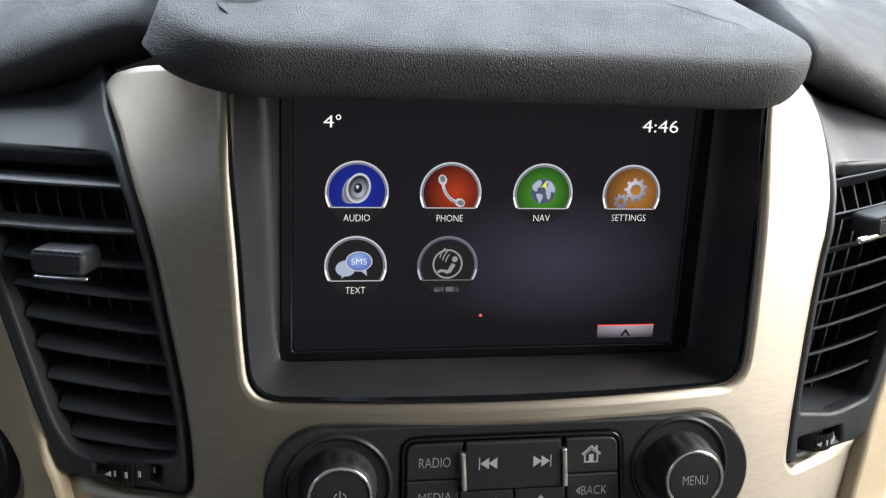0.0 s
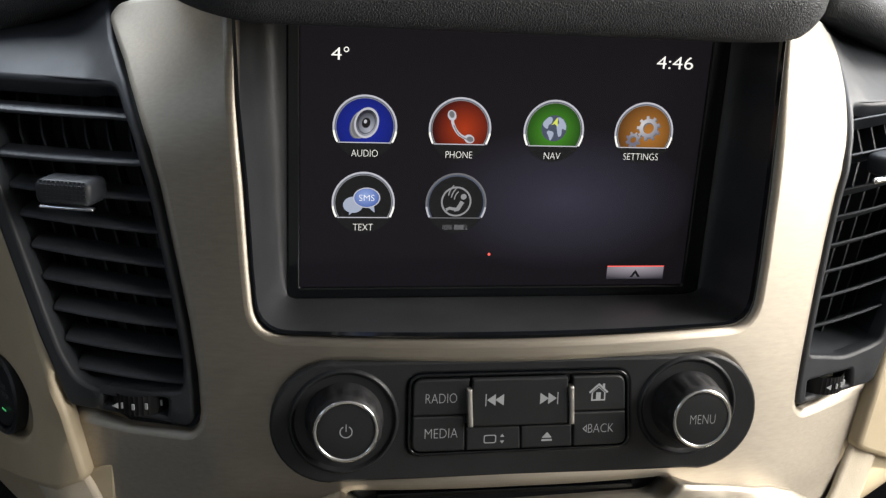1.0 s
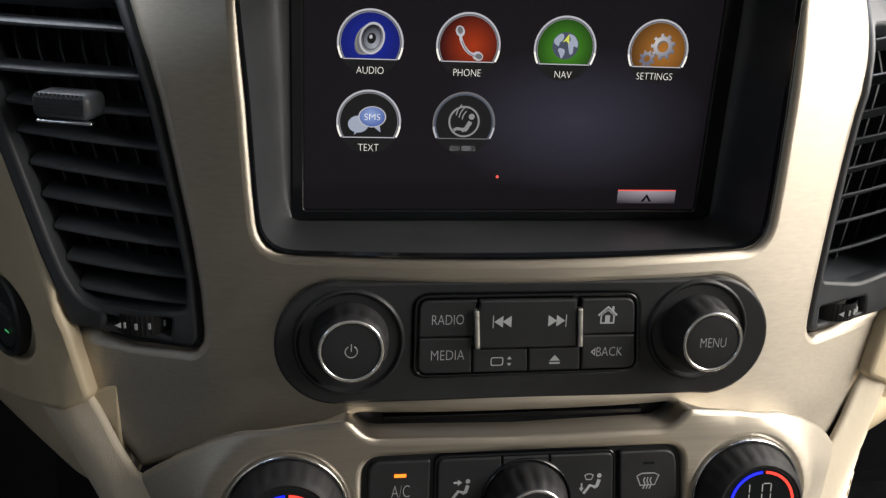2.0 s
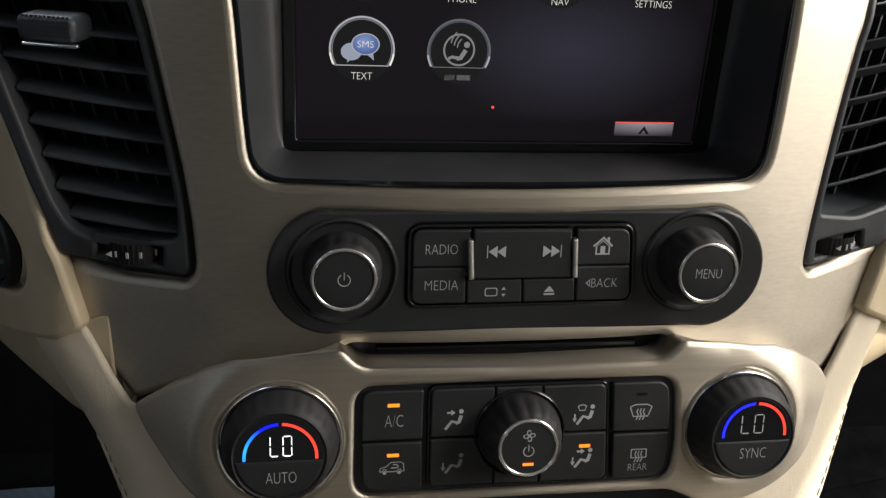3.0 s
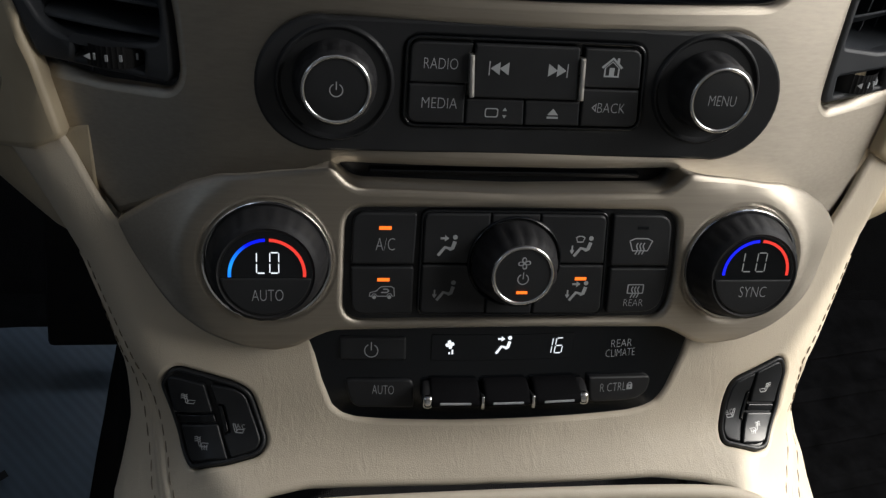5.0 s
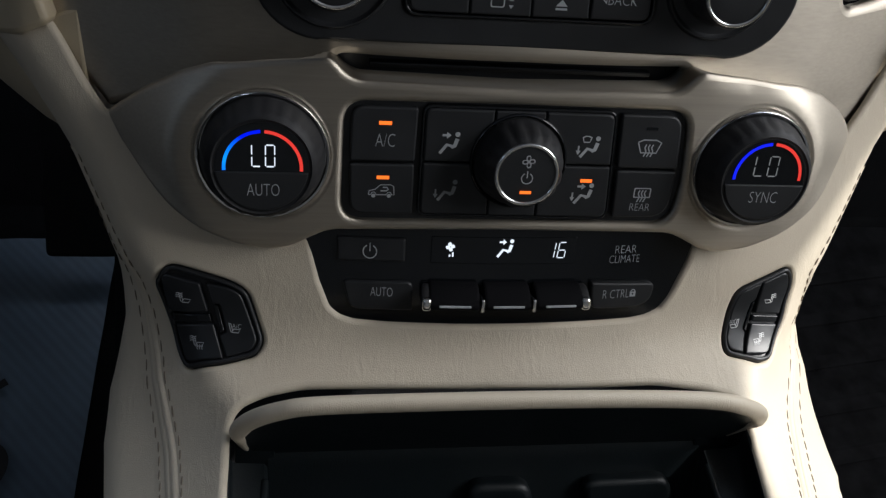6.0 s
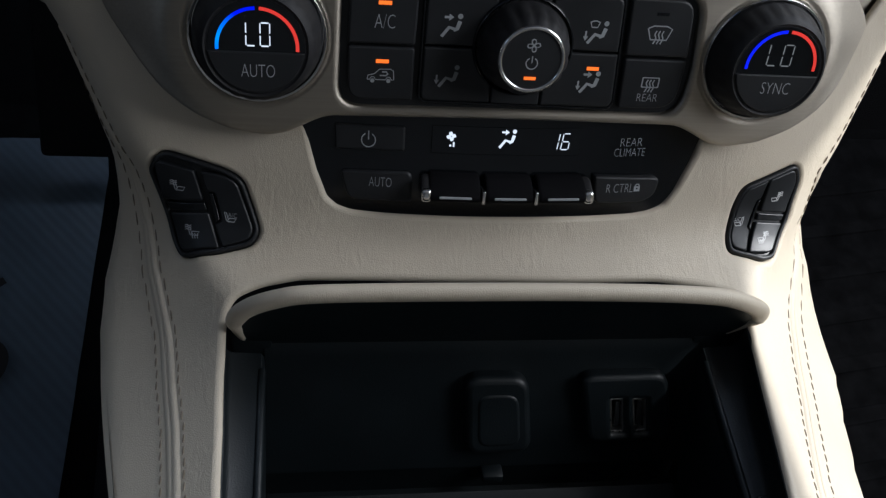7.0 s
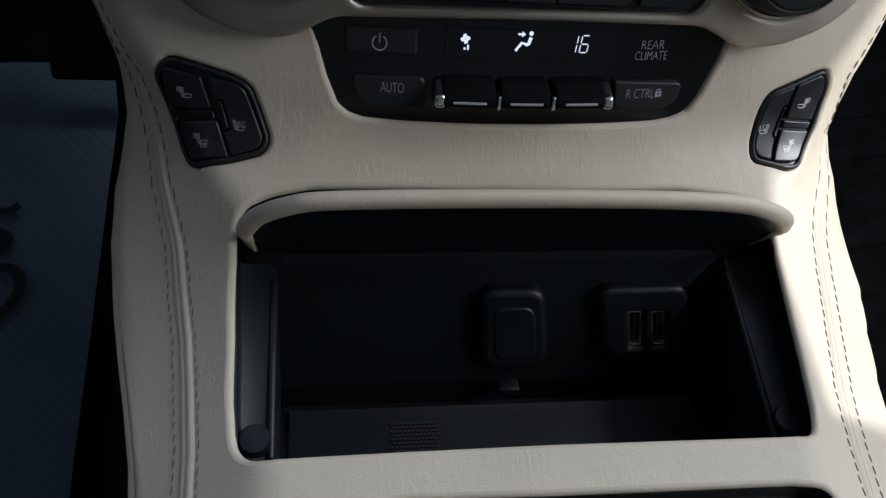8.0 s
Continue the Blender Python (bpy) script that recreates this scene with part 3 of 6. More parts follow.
# ---- brushed upper trim ----
LEFT_EDGE = [(-0.1370, 0.1548), (-0.1516, 0.1530, 0.01), (-0.1640, 0.1490, 0.01), (-0.1680, 0.1430, 0.006), (-0.1646, 0.138), (-0.1580, 0.1280), (-0.1514, 0.114), (-0.1444, 0.097), (-0.1410, 0.084), (-0.1370, 0.0623), (-0.1341, 0.0468), (-0.1312, 0.0311), (-0.1285, 0.0104), (-0.1275, -0.006), (-0.1284, -0.0116, 0.003),
             (-0.1321, -0.0154, 0.004), (-0.1574, -0.0160), (-0.1827, -0.0144, 0.002), (-0.1745, -0.0429), (-0.1700, -0.0516), (-0.1638, -0.0631), (-0.1567, -0.0725, 0.002)]
RIGHT_EDGE = [(0.1410, 0.1590), (0.1590, 0.1545), (0.1705, 0.1480), (0.1669, 0.140), (0.1599, 0.1285), (0.1529, 0.114), (0.1459, 0.097), (0.1430, 0.084), (0.1398, 0.0623), (0.1380, 0.0468), (0.1360, 0.0270), (0.1345, 0.0104), (0.1335, -0.006), (0.1337, -0.0119, 0.003),
              (0.1379, -0.0158, 0.004), (0.1582, -0.0140), (0.1801, -0.0117, 0.002), (0.1782, -0.0367), (0.1763, -0.0491), (0.1725, -0.0613), (0.1618, -0.0731, 0.002)]
UPPER_RIM = rounded(LEFT_EDGE + [(-0.140, -0.0640), (-0.125, -0.0560), (-0.110, -0.0500), (-0.085, -0.0480), (-0.0725, -0.0470, 0.002), (-0.0690, -0.0378, 0.004), (0.0, -0.0372), (0.0690, -0.0378, 0.004), (0.0725, -0.0470, 0.002), (0.085, -0.0480), (0.110, -0.0500), (0.125, -0.0560), (0.141, -0.0650)] + RIGHT_EDGE[::-1]
                    + [(0.10, 0.1600), (0.0, 0.1600), (-0.10, 0.1600)], 0.001, 0.003)
SCREEN_HOLE = rounded([(-0.1130, 0.1560), (-0.1120, 0.118), (-0.1092, 0.0857), (-0.1072, 0.0526), (-0.1050, 0.0272, 0.0150), (0.0, 0.0272), (0.1050, 0.0280, 0.0150), (0.1068, 0.0531), (0.1080, 0.0857), (0.1085, 0.118), (0.1085, 0.1560)], 0.002, 0.003)
RADIO_HOLE = rounded([(-0.0715, 0.0168, 0.006), (0.0745, 0.0168, 0.006)] + circle(0.0800, -0.0066, 0.0236, 20, 86, -86) + [(0.0745, -0.0300, 0.006), (-0.0715, -0.0296, 0.006)] + circle(-0.0722, -0.0064, 0.0230, 20, 266, 94), 0.0, 0.003)
upper_trim = thing("centre_stack_trim", "brushed champagne metal surround of the display and radio", "car trim", (0, -0.045, 0.05), kind="structure")
part("trim_plate", panel([UPPER_RIM, SCREEN_HOLE, RADIO_HOLE], UPPER, r=0.0034, depth=0.0014, grid=0.006, arc=4), SILVER, upper_trim)

# ---- brushed lower trim round the climate controls ----
BONE_L = [(-0.0770, -0.1045, 0.006), (-0.0840, -0.1089), (-0.0930, -0.1116), (-0.1061, -0.1095), (-0.1191, -0.1038), (-0.1313, -0.0948), (-0.1420, -0.0853), (-0.1501, -0.0781),
          (-0.1561, -0.0686, 0.003), (-0.1483, -0.0609), (-0.1378, -0.0517), (-0.1255, -0.0437), (-0.1133, -0.0389), (-0.0900, -0.0363), (-0.0705, -0.0346, 0.003)]
BONE_R = [(0.0770, -0.1045, 0.006), (0.0843, -0.1089), (0.0940, -0.1116), (0.1069, -0.1096), (0.1198, -0.1039), (0.1326, -0.0952), (0.1455, -0.0865), (0.1545, -0.0800),
          (0.1575, -0.0690, 0.003), (0.1520, -0.0622), (0.1429, -0.0537), (0.1288, -0.0445), (0.1153, -0.0392), (0.0918, -0.0364), (0.0705, -0.0346, 0.003)]
BONE_RIM = rounded([(-0.0700, -0.1015, 0.006)] + BONE_L + [(-0.0630, -0.0425, 0.009), (0.0, -0.0440), (0.0630, -0.0425, 0.009)] + BONE_R[::-1] + [(0.0700, -0.1015, 0.006), (0.0, -0.1010)], 0.003, 0.003)
CLIMATE_HOLE = rounded([(-0.0655, -0.0502, 0.008), (0.0, -0.0498), (0.0688, -0.0502, 0.008), (0.0708, -0.0785), (0.0693, -0.0968, 0.011), (0.0, -0.0970), (-0.0660, -0.0970, 0.009)], 0.002, 0.003)
lower_trim = thing("climate_trim", "brushed champagne metal surround of the climate controls", "car trim", (0, -0.07, -0.073), kind="structure")
DIAL_L, DIAL_R = (-0.0952, -0.0717), (0.0992, -0.0728)
part("trim_plate", panel([BONE_RIM, CLIMATE_HOLE, circle(*DIAL_L, 0.0246, 56), circle(*DIAL_R, 0.0246, 56)], BONE, r=0.0026, depth=0.0150, grid=0.0028, arc=5), SILVER, lower_trim)

# ---- console skin ----
horn_in = [(-0.1755, -0.0385), (-0.1700, -0.0480), (-0.1640, -0.0595), (-0.1570, -0.0700), (-0.1440, -0.0740), (-0.1340, -0.0850), (-0.1200, -0.0960), (-0.1050, -0.1010), (-0.0900, -0.1020), (-0.0815, -0.1015)]
notch = [(-0.0800, -0.1060), (-0.0776, -0.1098), (-0.0762, -0.1150), (-0.0738, -0.1257), (-0.0694, -0.1367), (-0.0655, -0.1398), (-0.0600, -0.1414), (-0.0463, -0.1420), (-0.0187, -0.1422)]
notch_right = [(0.0890, -0.1040), (0.0876, -0.1075), (0.0858, -0.1110), (0.0846, -0.1178), (0.0814, -0.1245), (0.0782, -0.1317), (0.0738, -0.1384), (0.0672, -0.1408), (0.0600, -0.1417), (0.0393, -0.1420), (0.0187, -0.1421)]
inner_edge = con(horn_in + notch) + con(mirror(horn_in[:-1]) + notch_right)[::-1]


def skirt(z, side=1):
    """How far out the leather reaches round the console's side."""
    w0, a1, e2, rho = (float(v) for v in shoulder(z, side))
    return float(w0 + max(e2, rho * a1) + np.interp(z, [-0.188, -0.167, -0.145, -0.125, -0.09], [0.0005 if side < 0 else 0.011, 0.011, 0.011, 0.030, 0.11]))


skirt_z = [-0.0385, -0.05, -0.065, -0.08, -0.09, -0.10, -0.11, -0.12, -0.13, -0.14, -0.15, -0.16, -0.165, -0.17, -0.175, -0.18, -0.185, -0.19, -0.195, -0.1975]
right_side = [(skirt(z), -s_of(z)) for z in skirt_z]
left_side = [(-skirt(z, -1), -s_of(z)) for z in skirt_z]
outer = right_side + [(0.0, right_side[-1][1])] + left_side[::-1]
BIN_HOLE = rounded([(-0.1107, -0.2256), (-0.1090, -0.2195), (-0.1042, -0.2146), (-0.0953, -0.2102), (-0.080, -0.2064), (-0.047, -0.2046, 0.02), (0.0, -0.2043), (0.070, -0.2064), (0.092, -0.2105), (0.1065, -0.2155), (0.1118, -0.2230), (0.1120, -0.2313), (0.1086, -0.2556), (0.1062, -0.2801), (0.1040, -0.2987), (0.1000, -0.3104, 0.009), (0.0815, -0.3104), (0.0, -0.3098), (-0.0526, -0.3102), (-0.1070, -0.3110, 0.011), (-0.1096, -0.2858), (-0.1098, -0.2642), (-0.1108, -0.2424)], 0.004, 0.003)
WELL_HOLE = rounded([(-0.060, -0.3268, 0.010), (0.0, -0.3277), (0.0824, -0.3282), (0.1000, -0.3300, 0.012), (0.1000, -0.3520, 0.010), (-0.060, -0.3520, 0.010)], 0.002, 0.003)
SEAT_L = [(-0.1350, -0.1248, 0.006), (-0.1220, -0.1270), (-0.1090, -0.1297, 0.006), (-0.1025, -0.1330, 0.006), (-0.0957, -0.1520, 0.005), (-0.0990, -0.1562, 0.004), (-0.1138, -0.1592), (-0.1290, -0.1604, 0.005), (-0.1338, -0.1570, 0.004), (-0.1406, -0.1345)]
SEAT_R = [(0.1372, -0.1255, 0.004), (0.1408, -0.1330, 0.006), (0.1381, -0.1493), (0.1298, -0.1606, 0.005), (0.1229, -0.1607), (0.1067, -0.1578, 0.004), (0.1060, -0.1534, 0.003), (0.1084, -0.1416), (0.1112, -0.1336, 0.004), (0.1243, -0.1296)]
SEAT_LOOPS = [rounded(con(SEAT_L), 0.003, 0.002), rounded(con(SEAT_R), 0.003, 0.002)]
console = thing("centre_console", "cream leather centre console with a stitched edge and open bin", "car console", (0, -0.13, -0.16))
skin = part("leather_skin", panel([rounded(inner_edge + outer, 0.0015, 0.004), BIN_HOLE, WELL_HOLE] + SEAT_LOOPS, CONSOLE, r=0.0022, depth=0.0004, grid=0.0055, arc=4), CREAM, console)


def seam_line(side, z):
    if side < 0:
        return -float(np.interp(z, [-0.21, -0.1852, -0.1795, -0.1752, -0.1718, -0.1677, -0.1644, -0.1605, -0.150, -0.135, -0.11, -0.08], [0.1240, 0.1253, 0.1276, 0.1298, 0.1331, 0.1367, 0.1409, 0.1450, 0.1500, 0.1550, 0.168, 0.183]))
    return float(np.interp(z, [-0.21, -0.1905, -0.1868, -0.1818, -0.1767, -0.1711, -0.1685, -0.1656, -0.1626, -0.1596, -0.155, -0.145, -0.1317, -0.11, -0.08], [0.1215, 0.1218, 0.1226, 0.1256, 0.1317, 0.1395, 0.1438, 0.1481, 0.1539, 0.1580, 0.1590, 0.1575, 0.1545, 0.169, 0.183]))


def along(side, off, lift, s0, s1, n):
    S = np.linspace(s0, s1, n)
    Z = np.interp(S, ARC, PROFILE[:, 1])
    U = np.array([seam_line(side, z) for z in Z]) + side * off
    return onto(CONSOLE, U, -S, np.full(n, lift))


def seam_ribbon(side):
    """Two lapped leather edges along the seam line, pillowed, with a narrow crease between them."""
    offs = [-0.0036, -0.0030, -0.0022, -0.0013, -0.0006, -0.00025, 0.0, 0.00025, 0.0006, 0.0013, 0.0022, 0.0030, 0.0036]
    lift = [-0.0006, 0.0001, 0.0005, 0.0008, 0.0007, 0.0002, -0.0010, 0.0000, 0.0004, 0.0005, 0.0003, 0.0001, -0.0006]
    V, F = loft([along(side, o, h, s_of(-0.088), s_of(-0.1962), 110) for o, h in zip(offs, lift)])
    return V, F if side < 0 else [f[::-1] for f in F]


for side in (-1, 1):
    part("seam", seam_ribbon(side), CREAM, console, "lapped leather seam")
    for off in (-0.0048, 0.0050 if side < 0 else 0.0064):
        rows = []
        L0, L1 = s_of(-0.090), s_of(-0.1955)
        k = int((L1 - L0) / 0.0046)
        for i in range(k):
            a = L0 + (L1 - L0) * i / k
            wob = 0.0002 * math.sin(2.3 * i + 5 * off) + 0.00012 * math.sin(7.1 * i)
            pts = along(side, off + wob, 0.0001, a, a + 0.0033 + 0.0003 * math.sin(3.7 * i), 6)
            lean_ = along(side, off + wob + 0.0005, 0.0001, a, a + 0.0033, 6)
            t = np.linspace(0, 1, 6)[:, None]
            rows.append(tube(pts * (1 - t) + lean_ * t, [0.00018, 0.00032, 0.00036, 0.00036, 0.00032, 0.00018], 6))
        part("stitching", join(*rows), THREAD, console, "row of tan thread stitches")

# ---- knee panels beside the stack ----
def f_knee(x, z):
    return f_sweep(x, z) + np.where(x > 0, 0.25 * np.clip(x - 0.183, 0, None), 0.95 * np.clip(-x - 0.187, 0, None))


KNEE_FACE = surface(f_knee)


def roll_under():
    """A knee panel: the swept dashboard surface beside the vent, its lower border rolled in under the dash."""
    def M(U, V):
        U, V = np.asarray(U, float), np.asarray(V, float)
        x = U
        low = np.clip(-0.062 - V, 0, None)
        a = np.clip(low / 0.045, 0, 1.35)
        rest = np.clip(low - 0.045 * 1.35, 0, None)
        zz = np.where(low > 0, -0.062 - 0.045 * np.sin(a) - rest * math.cos(1.35), V)
        yy = np.where(low > 0, 0.045 * (1 - np.cos(a)) + rest * math.sin(1.35), 0.0)
        return np.stack([x, f_knee(x, np.maximum(V, -0.062)) + yy, zz], 1)
    return M


KNEE = [(0.1812, -0.0108), (0.1925, 0.0171), (0.2026, 0.0485), (0.2140, 0.085), (0.2300, 0.130), (0.46, 0.10), (0.46, -0.115), (0.26, -0.0750), (0.2080, -0.0560, 0.004), (0.1935, -0.0490), (0.1760, -0.0405, 0.003), (0.1742, -0.0380, 0.002)]
LOWER_KNEE = [(0.165, -0.0330), (0.178, -0.0385), (0.2080, -0.0545), (0.26, -0.0735), (0.46, -0.1135), (0.46, -0.30), (0.165, -0.30)]
START = (-0.2170, -0.0208)
for side in (-1, 1):
    loops = [rounded(KNEE if side > 0 else mirror(KNEE), 0.002, 0.004)]
    if side < 0:
        loops.append(circle(*START, 0.0172, 48))
    solo("knee_panel", panel(loops, roll_under(), r=0.0025, depth=0.006, grid=0.009), CREAM_SMOOTH, "cream panel beside the centre air vent", "car trim", (side * 0.25, -0.02, 0), "knee panels", "structure")
    low = rounded(LOWER_KNEE if side > 0 else mirror(LOWER_KNEE), 0.002, 0.006)
    solo("lower_knee_panel", panel([low], roll_under(), r=0.0015, depth=0.004, lift=-0.0065, grid=0.010), CREAM_SMOOTH, "cream lower panel rolled in under the dashboard", "car trim", (side * 0.25, -0.02, -0.08), "lower knee panels", "structure")

# ---- start button ----
start = thing("start_button", "round black engine start button with a green lamp", "button", (START[0], -0.025, START[1]))
part("ring", lathe(KNEE_FACE, *START, [(0.0178, -0.004), (0.0178, 0.0008), (0.0168, 0.0018), (0.0152, 0.0010), (0.0145, -0.003)], 56), BLACK, start, "gloss black ring")
part("cap", lathe(KNEE_FACE, *START, [(0.0143, -0.004), (0.0143, -0.0004), (0.0136, 0.0004), (0.010, 0.0000), (0.004, -0.0002)], 48), KEY_BLACK, start)
SB = plane_at(KNEE_FACE, *START, 0.0006)
part("lettering", join(lettering("ENGINE", SB, START[0], START[1] + 0.0052, 0.0022, 0.0105), lettering("START/STOP", SB, START[0], START[1] + 0.0016, 0.0022, 0.0170)), PRINT_DIM, start)
part("lamp", decal([[box2(-0.0022, -0.0004, 0.0022, 0.0004)]], SB, 0.0003, START[0] + 0.0035, START[1] - 0.0055), GREEN_LED, start, "green lamp")


# ---- air vents ----
def edge_x(side, z):
    lst = LEFT_EDGE[3:13] if side < 0 else RIGHT_EDGE[2:13]
    zs = [p[1] for p in lst][::-1]
    return float(np.interp(z, zs, [p[0] for p in lst][::-1]))


def far_x(side, z):
    return side * float(np.interp(z, [-0.0108, 0.0171, 0.0485, 0.085, 0.13, 0.17], [0.1802, 0.1913, 0.2014, 0.2128, 0.2288, 0.245]))


def air_vent(side):
    v = thing("air_vent", "black dashboard air vent with horizontal slats and a thumbwheel", "air vent", (side * 0.165, -0.03, 0.06), "centre air vents")
    zs = [0.150, 0.135, 0.12, 0.10, 0.08, 0.06, 0.04, 0.02, 0.0, -0.010]
    near = [(edge_x(side, z) + side * 0.0012, z) for z in zs]
    far = [(far_x(side, z) - side * 0.0008, z) for z in zs]
    rim = [(near[0][0] + side * 0.006, 0.160)] + near + [(near[-1][0] + side * 0.002, -0.0138, 0.002), (side * 0.156, -0.0128), (far[-1][0] - side * 0.001, -0.0100)] + far[::-1] + [(far[0][0] + side * 0.006, 0.165)]
    hz = [0.1178, 0.10, 0.08, 0.06, 0.04, 0.022, 0.012]
    low = 0.0000 if side < 0 else 0.0085
    hole = [(edge_x(side, z) + side * (0.0050 if k else 0.006), z, 0.003) for k, z in enumerate(hz)]
    hole += [(edge_x(side, 0.0045) + side * 0.0058, low + 0.0015, 0.003), (side * 0.160, low - 0.0015, 0.004), (side * 0.1755, low + 0.0015, 0.006)]
    hole += [(far_x(side, z) - side * 0.0075, z, 0.003) for z in hz[::-1]]
    slot = rounded([(side * 0.1400, -0.0022), (side * 0.1655, 0.0002), (side * 0.1665, -0.0085), (side * 0.1405, -0.0106)], 0.001, 0.002)
    part("frame", panel([rounded(rim, 0.001, 0.004), rounded(hole, 0.002, 0.003), slot], VENT, r=0.0016, depth=0.006, grid=0.007), VENT_FRAME, v)
    # duct behind the slats
    rows = []
    for d, k in ((0.004, 1.0), (0.030, 0.96), (0.055, 0.9)):
        c = np.mean([h[:2] for h in hole], 0)
        lp = [tuple(c + (np.array(h[:2]) - c) * k * 1.02) for h in hole]
        rows.append([(x, float(f_upper(np.array(x), np.array(z))) + d, z) for x, z in lp])
    V, F = loft(rows, True)
    F.append(tuple(len(V) - len(hole) + k for k in range(len(hole))))
    part("duct", (V, F if side < 0 else [f[::-1] for f in F]), VENT_BLACK, v)
    # slats: thin blades, those of the driver side level, those of the passenger side tipped down into the duct
    if side < 0:
        blades = [(0.1053, 0.0), (0.0890, 0.0), (0.0758, 0.03), (0.0638, 0.06), (0.0509, 0.08), (0.0388, 0.08), (0.0266, 0.08), (0.0144, 0.08), (0.0036, 0.08)]
        sec = [(0.0004, -0.0002), (-0.0003, 0.0004), (-0.0002, 0.0012), (0.0008, 0.0019), (0.005, 0.0022), (0.017, 0.0022), (0.017, 0.0006), (0.003, -0.0002)]
    else:
        blades = [(0.1110, 0.12), (0.0980, 0.14), (0.0838, 0.15), (0.0721, 0.15), (0.0596, 0.15), (0.0478, 0.15), (0.0359, 0.15), (0.0229, 0.15)]
        sec = [(0.0005, -0.0003), (-0.0002, 0.0000), (-0.0002, 0.0004), (0.0006, 0.0007), (0.006, -0.0020), (0.017, -0.0083), (0.017, -0.0095), (0.004, -0.0028)]
    for z, slope in blades:
        a, b = edge_x(side, z) + side * 0.0050, far_x(side, z) - side * 0.0088
        if z < 0.02:
            b = side * min(abs(b), 0.180 + 0.4 * z)
        rows = []
        for x in np.linspace(a, b, 11):
            t = (x - a) / (b - a)
            y = float(f_upper(np.array(x), np.array(z))) + 0.0082
            sag = 0.0012 * (1 - (2 * t - 1) ** 2)
            rows.append([(x, y + dy - sag, z + slope * (abs(x) - 0.160) + dz) for dy, dz in sec])
        V, F = loft(rows, True)
        n = len(sec)
        F += [tuple(range(n))[::-1], tuple(len(V) - n + k for k in range(n))]
        part("slat", (V, F if side < 0 else [f[::-1] for f in F]), VENT_BLACK, v)
    # upright vanes deep in the duct
    for k in range(6):
        xa, xb = edge_x(side, 0.115) + side * (0.009 + 0.0095 * k), edge_x(side, 0.01) + side * (0.006 + 0.0078 * k)
        rows = []
        for z, x in zip(np.linspace(0.117, 0.008, 6), np.linspace(xa, xb, 6)):
            y = float(f_upper(np.array(x), np.array(z))) + 0.027
            rows.append([(x - 0.0004, y, z), (x + 0.0004, y, z), (x + 0.0004, y + 0.014, z), (x - 0.0004, y + 0.014, z)])
        V, F = loft(rows, True)
        part("vane", (V, F), VENT_BLACK, v)
    # sliding lever with a dimpled top and a chrome lip
    zc = 0.0795 if side < 0 else 0.0955
    xm = -0.1747 if side < 0 else 0.1692
    tilt = Matrix.Rotation(math.atan(1.6 * xm), 4, "Z") @ Matrix.Rotation(0.0 if side < 0 else -0.15, 4, "Y")
    yl = float(f_upper(np.array(xm), np.array(zc)))
    xb = xm if side < 0 else xm + 0.0075
    lever = part("lever", block((xb, yl + 0.003, zc), (0.0225, 0.016, 0.0100), 0.0030, 4, tilt), VENT_FRAME, v, "dimpled sliding lever")
    part("chrome_lip", block((xm, yl - 0.0052, zc - 0.0052), (0.0215, 0.003, 0.0013 if side < 0 else 0.0030), 0.0005 if side < 0 else 0.0012, 3, tilt), CHROME, lever, "chrome lip")
    bumps = []
    for a in np.arange(-0.0085, 0.0086, 0.0017):
        for b in np.arange(-0.0028, 0.0037, 0.0016):
            q = tilt @ Vector((a, -0.0052 - 0.0 * b, b))
            bumps.append(block((xb + q.x, yl + 0.003 + q.y - 0.0028, zc + q.z + 0.0010), (0.0010, 0.0007, 0.0009), 0.0, 1, tilt))
    part("dimpled_face", join(*bumps), VENT_FRAME, lever)
    # thumbwheel
    xc, zw = side * 0.1535, -0.0054
    yw = float(f_upper(np.array(xc), np.array(zw)))
    tw = Matrix.Rotation(math.atan(1.6 * xc), 4, "Z")
    prof = [(0.0150 * math.cos(a) - 0.0120, 0.0150 * math.sin(a)) for a in np.linspace(-1.45, 1.45, 41)]
    rows = []
    for k, (d, w) in enumerate(prof):
        rib = 0.0004 * (k % 2)
        p = [tw @ Vector((w * 0.88, -(d + rib), h)) for h in (-0.0042, 0.0042)]
        rows.append([(xc + q.x, yw + 0.0034 + q.y, zw + q.z) for q in p])
    wheel = part("thumbwheel", loft(rows), RUBBER, v, "ribbed black thumbwheel")
    marks = []
    for k, w in enumerate((-0.0044, 0.0011, 0.0066, 0.0118) if side < 0 else (0.0006, 0.0046, 0.0084, 0.0118)):
        d = math.sqrt(max(0.0, 0.0150 ** 2 - w * w)) - 0.0120
        q = tw @ Vector((w * 0.88, -d - 0.0008, 0))
        marks.append(block((xc + q.x, yw + 0.0034 + q.y, zw + q.z), (0.0007 + 0.0003 * (k in (1, 2)), 0.0006, 0.0024), 0.0, 1, tw))
    q = tw @ Vector(((-0.0086 if side < 0 else -0.0034) * 0.88, 0.0010, 0))
    tri = [(xc + q.x + 0.0012, yw + 0.0005 + q.y - 0.002, zw + 0.0013), (xc + q.x + 0.0012, yw + 0.0005 + q.y - 0.002, zw - 0.0013), (xc + q.x - 0.0013, yw + 0.0005 + q.y - 0.002, zw)]
    marks.append((np.array(tri), [(0, 2, 1)]))
    for geo in marks:
        part("mark", geo, PRINT, wheel, "white position mark")
    return v


for side in (-1, 1):
    air_vent(side)

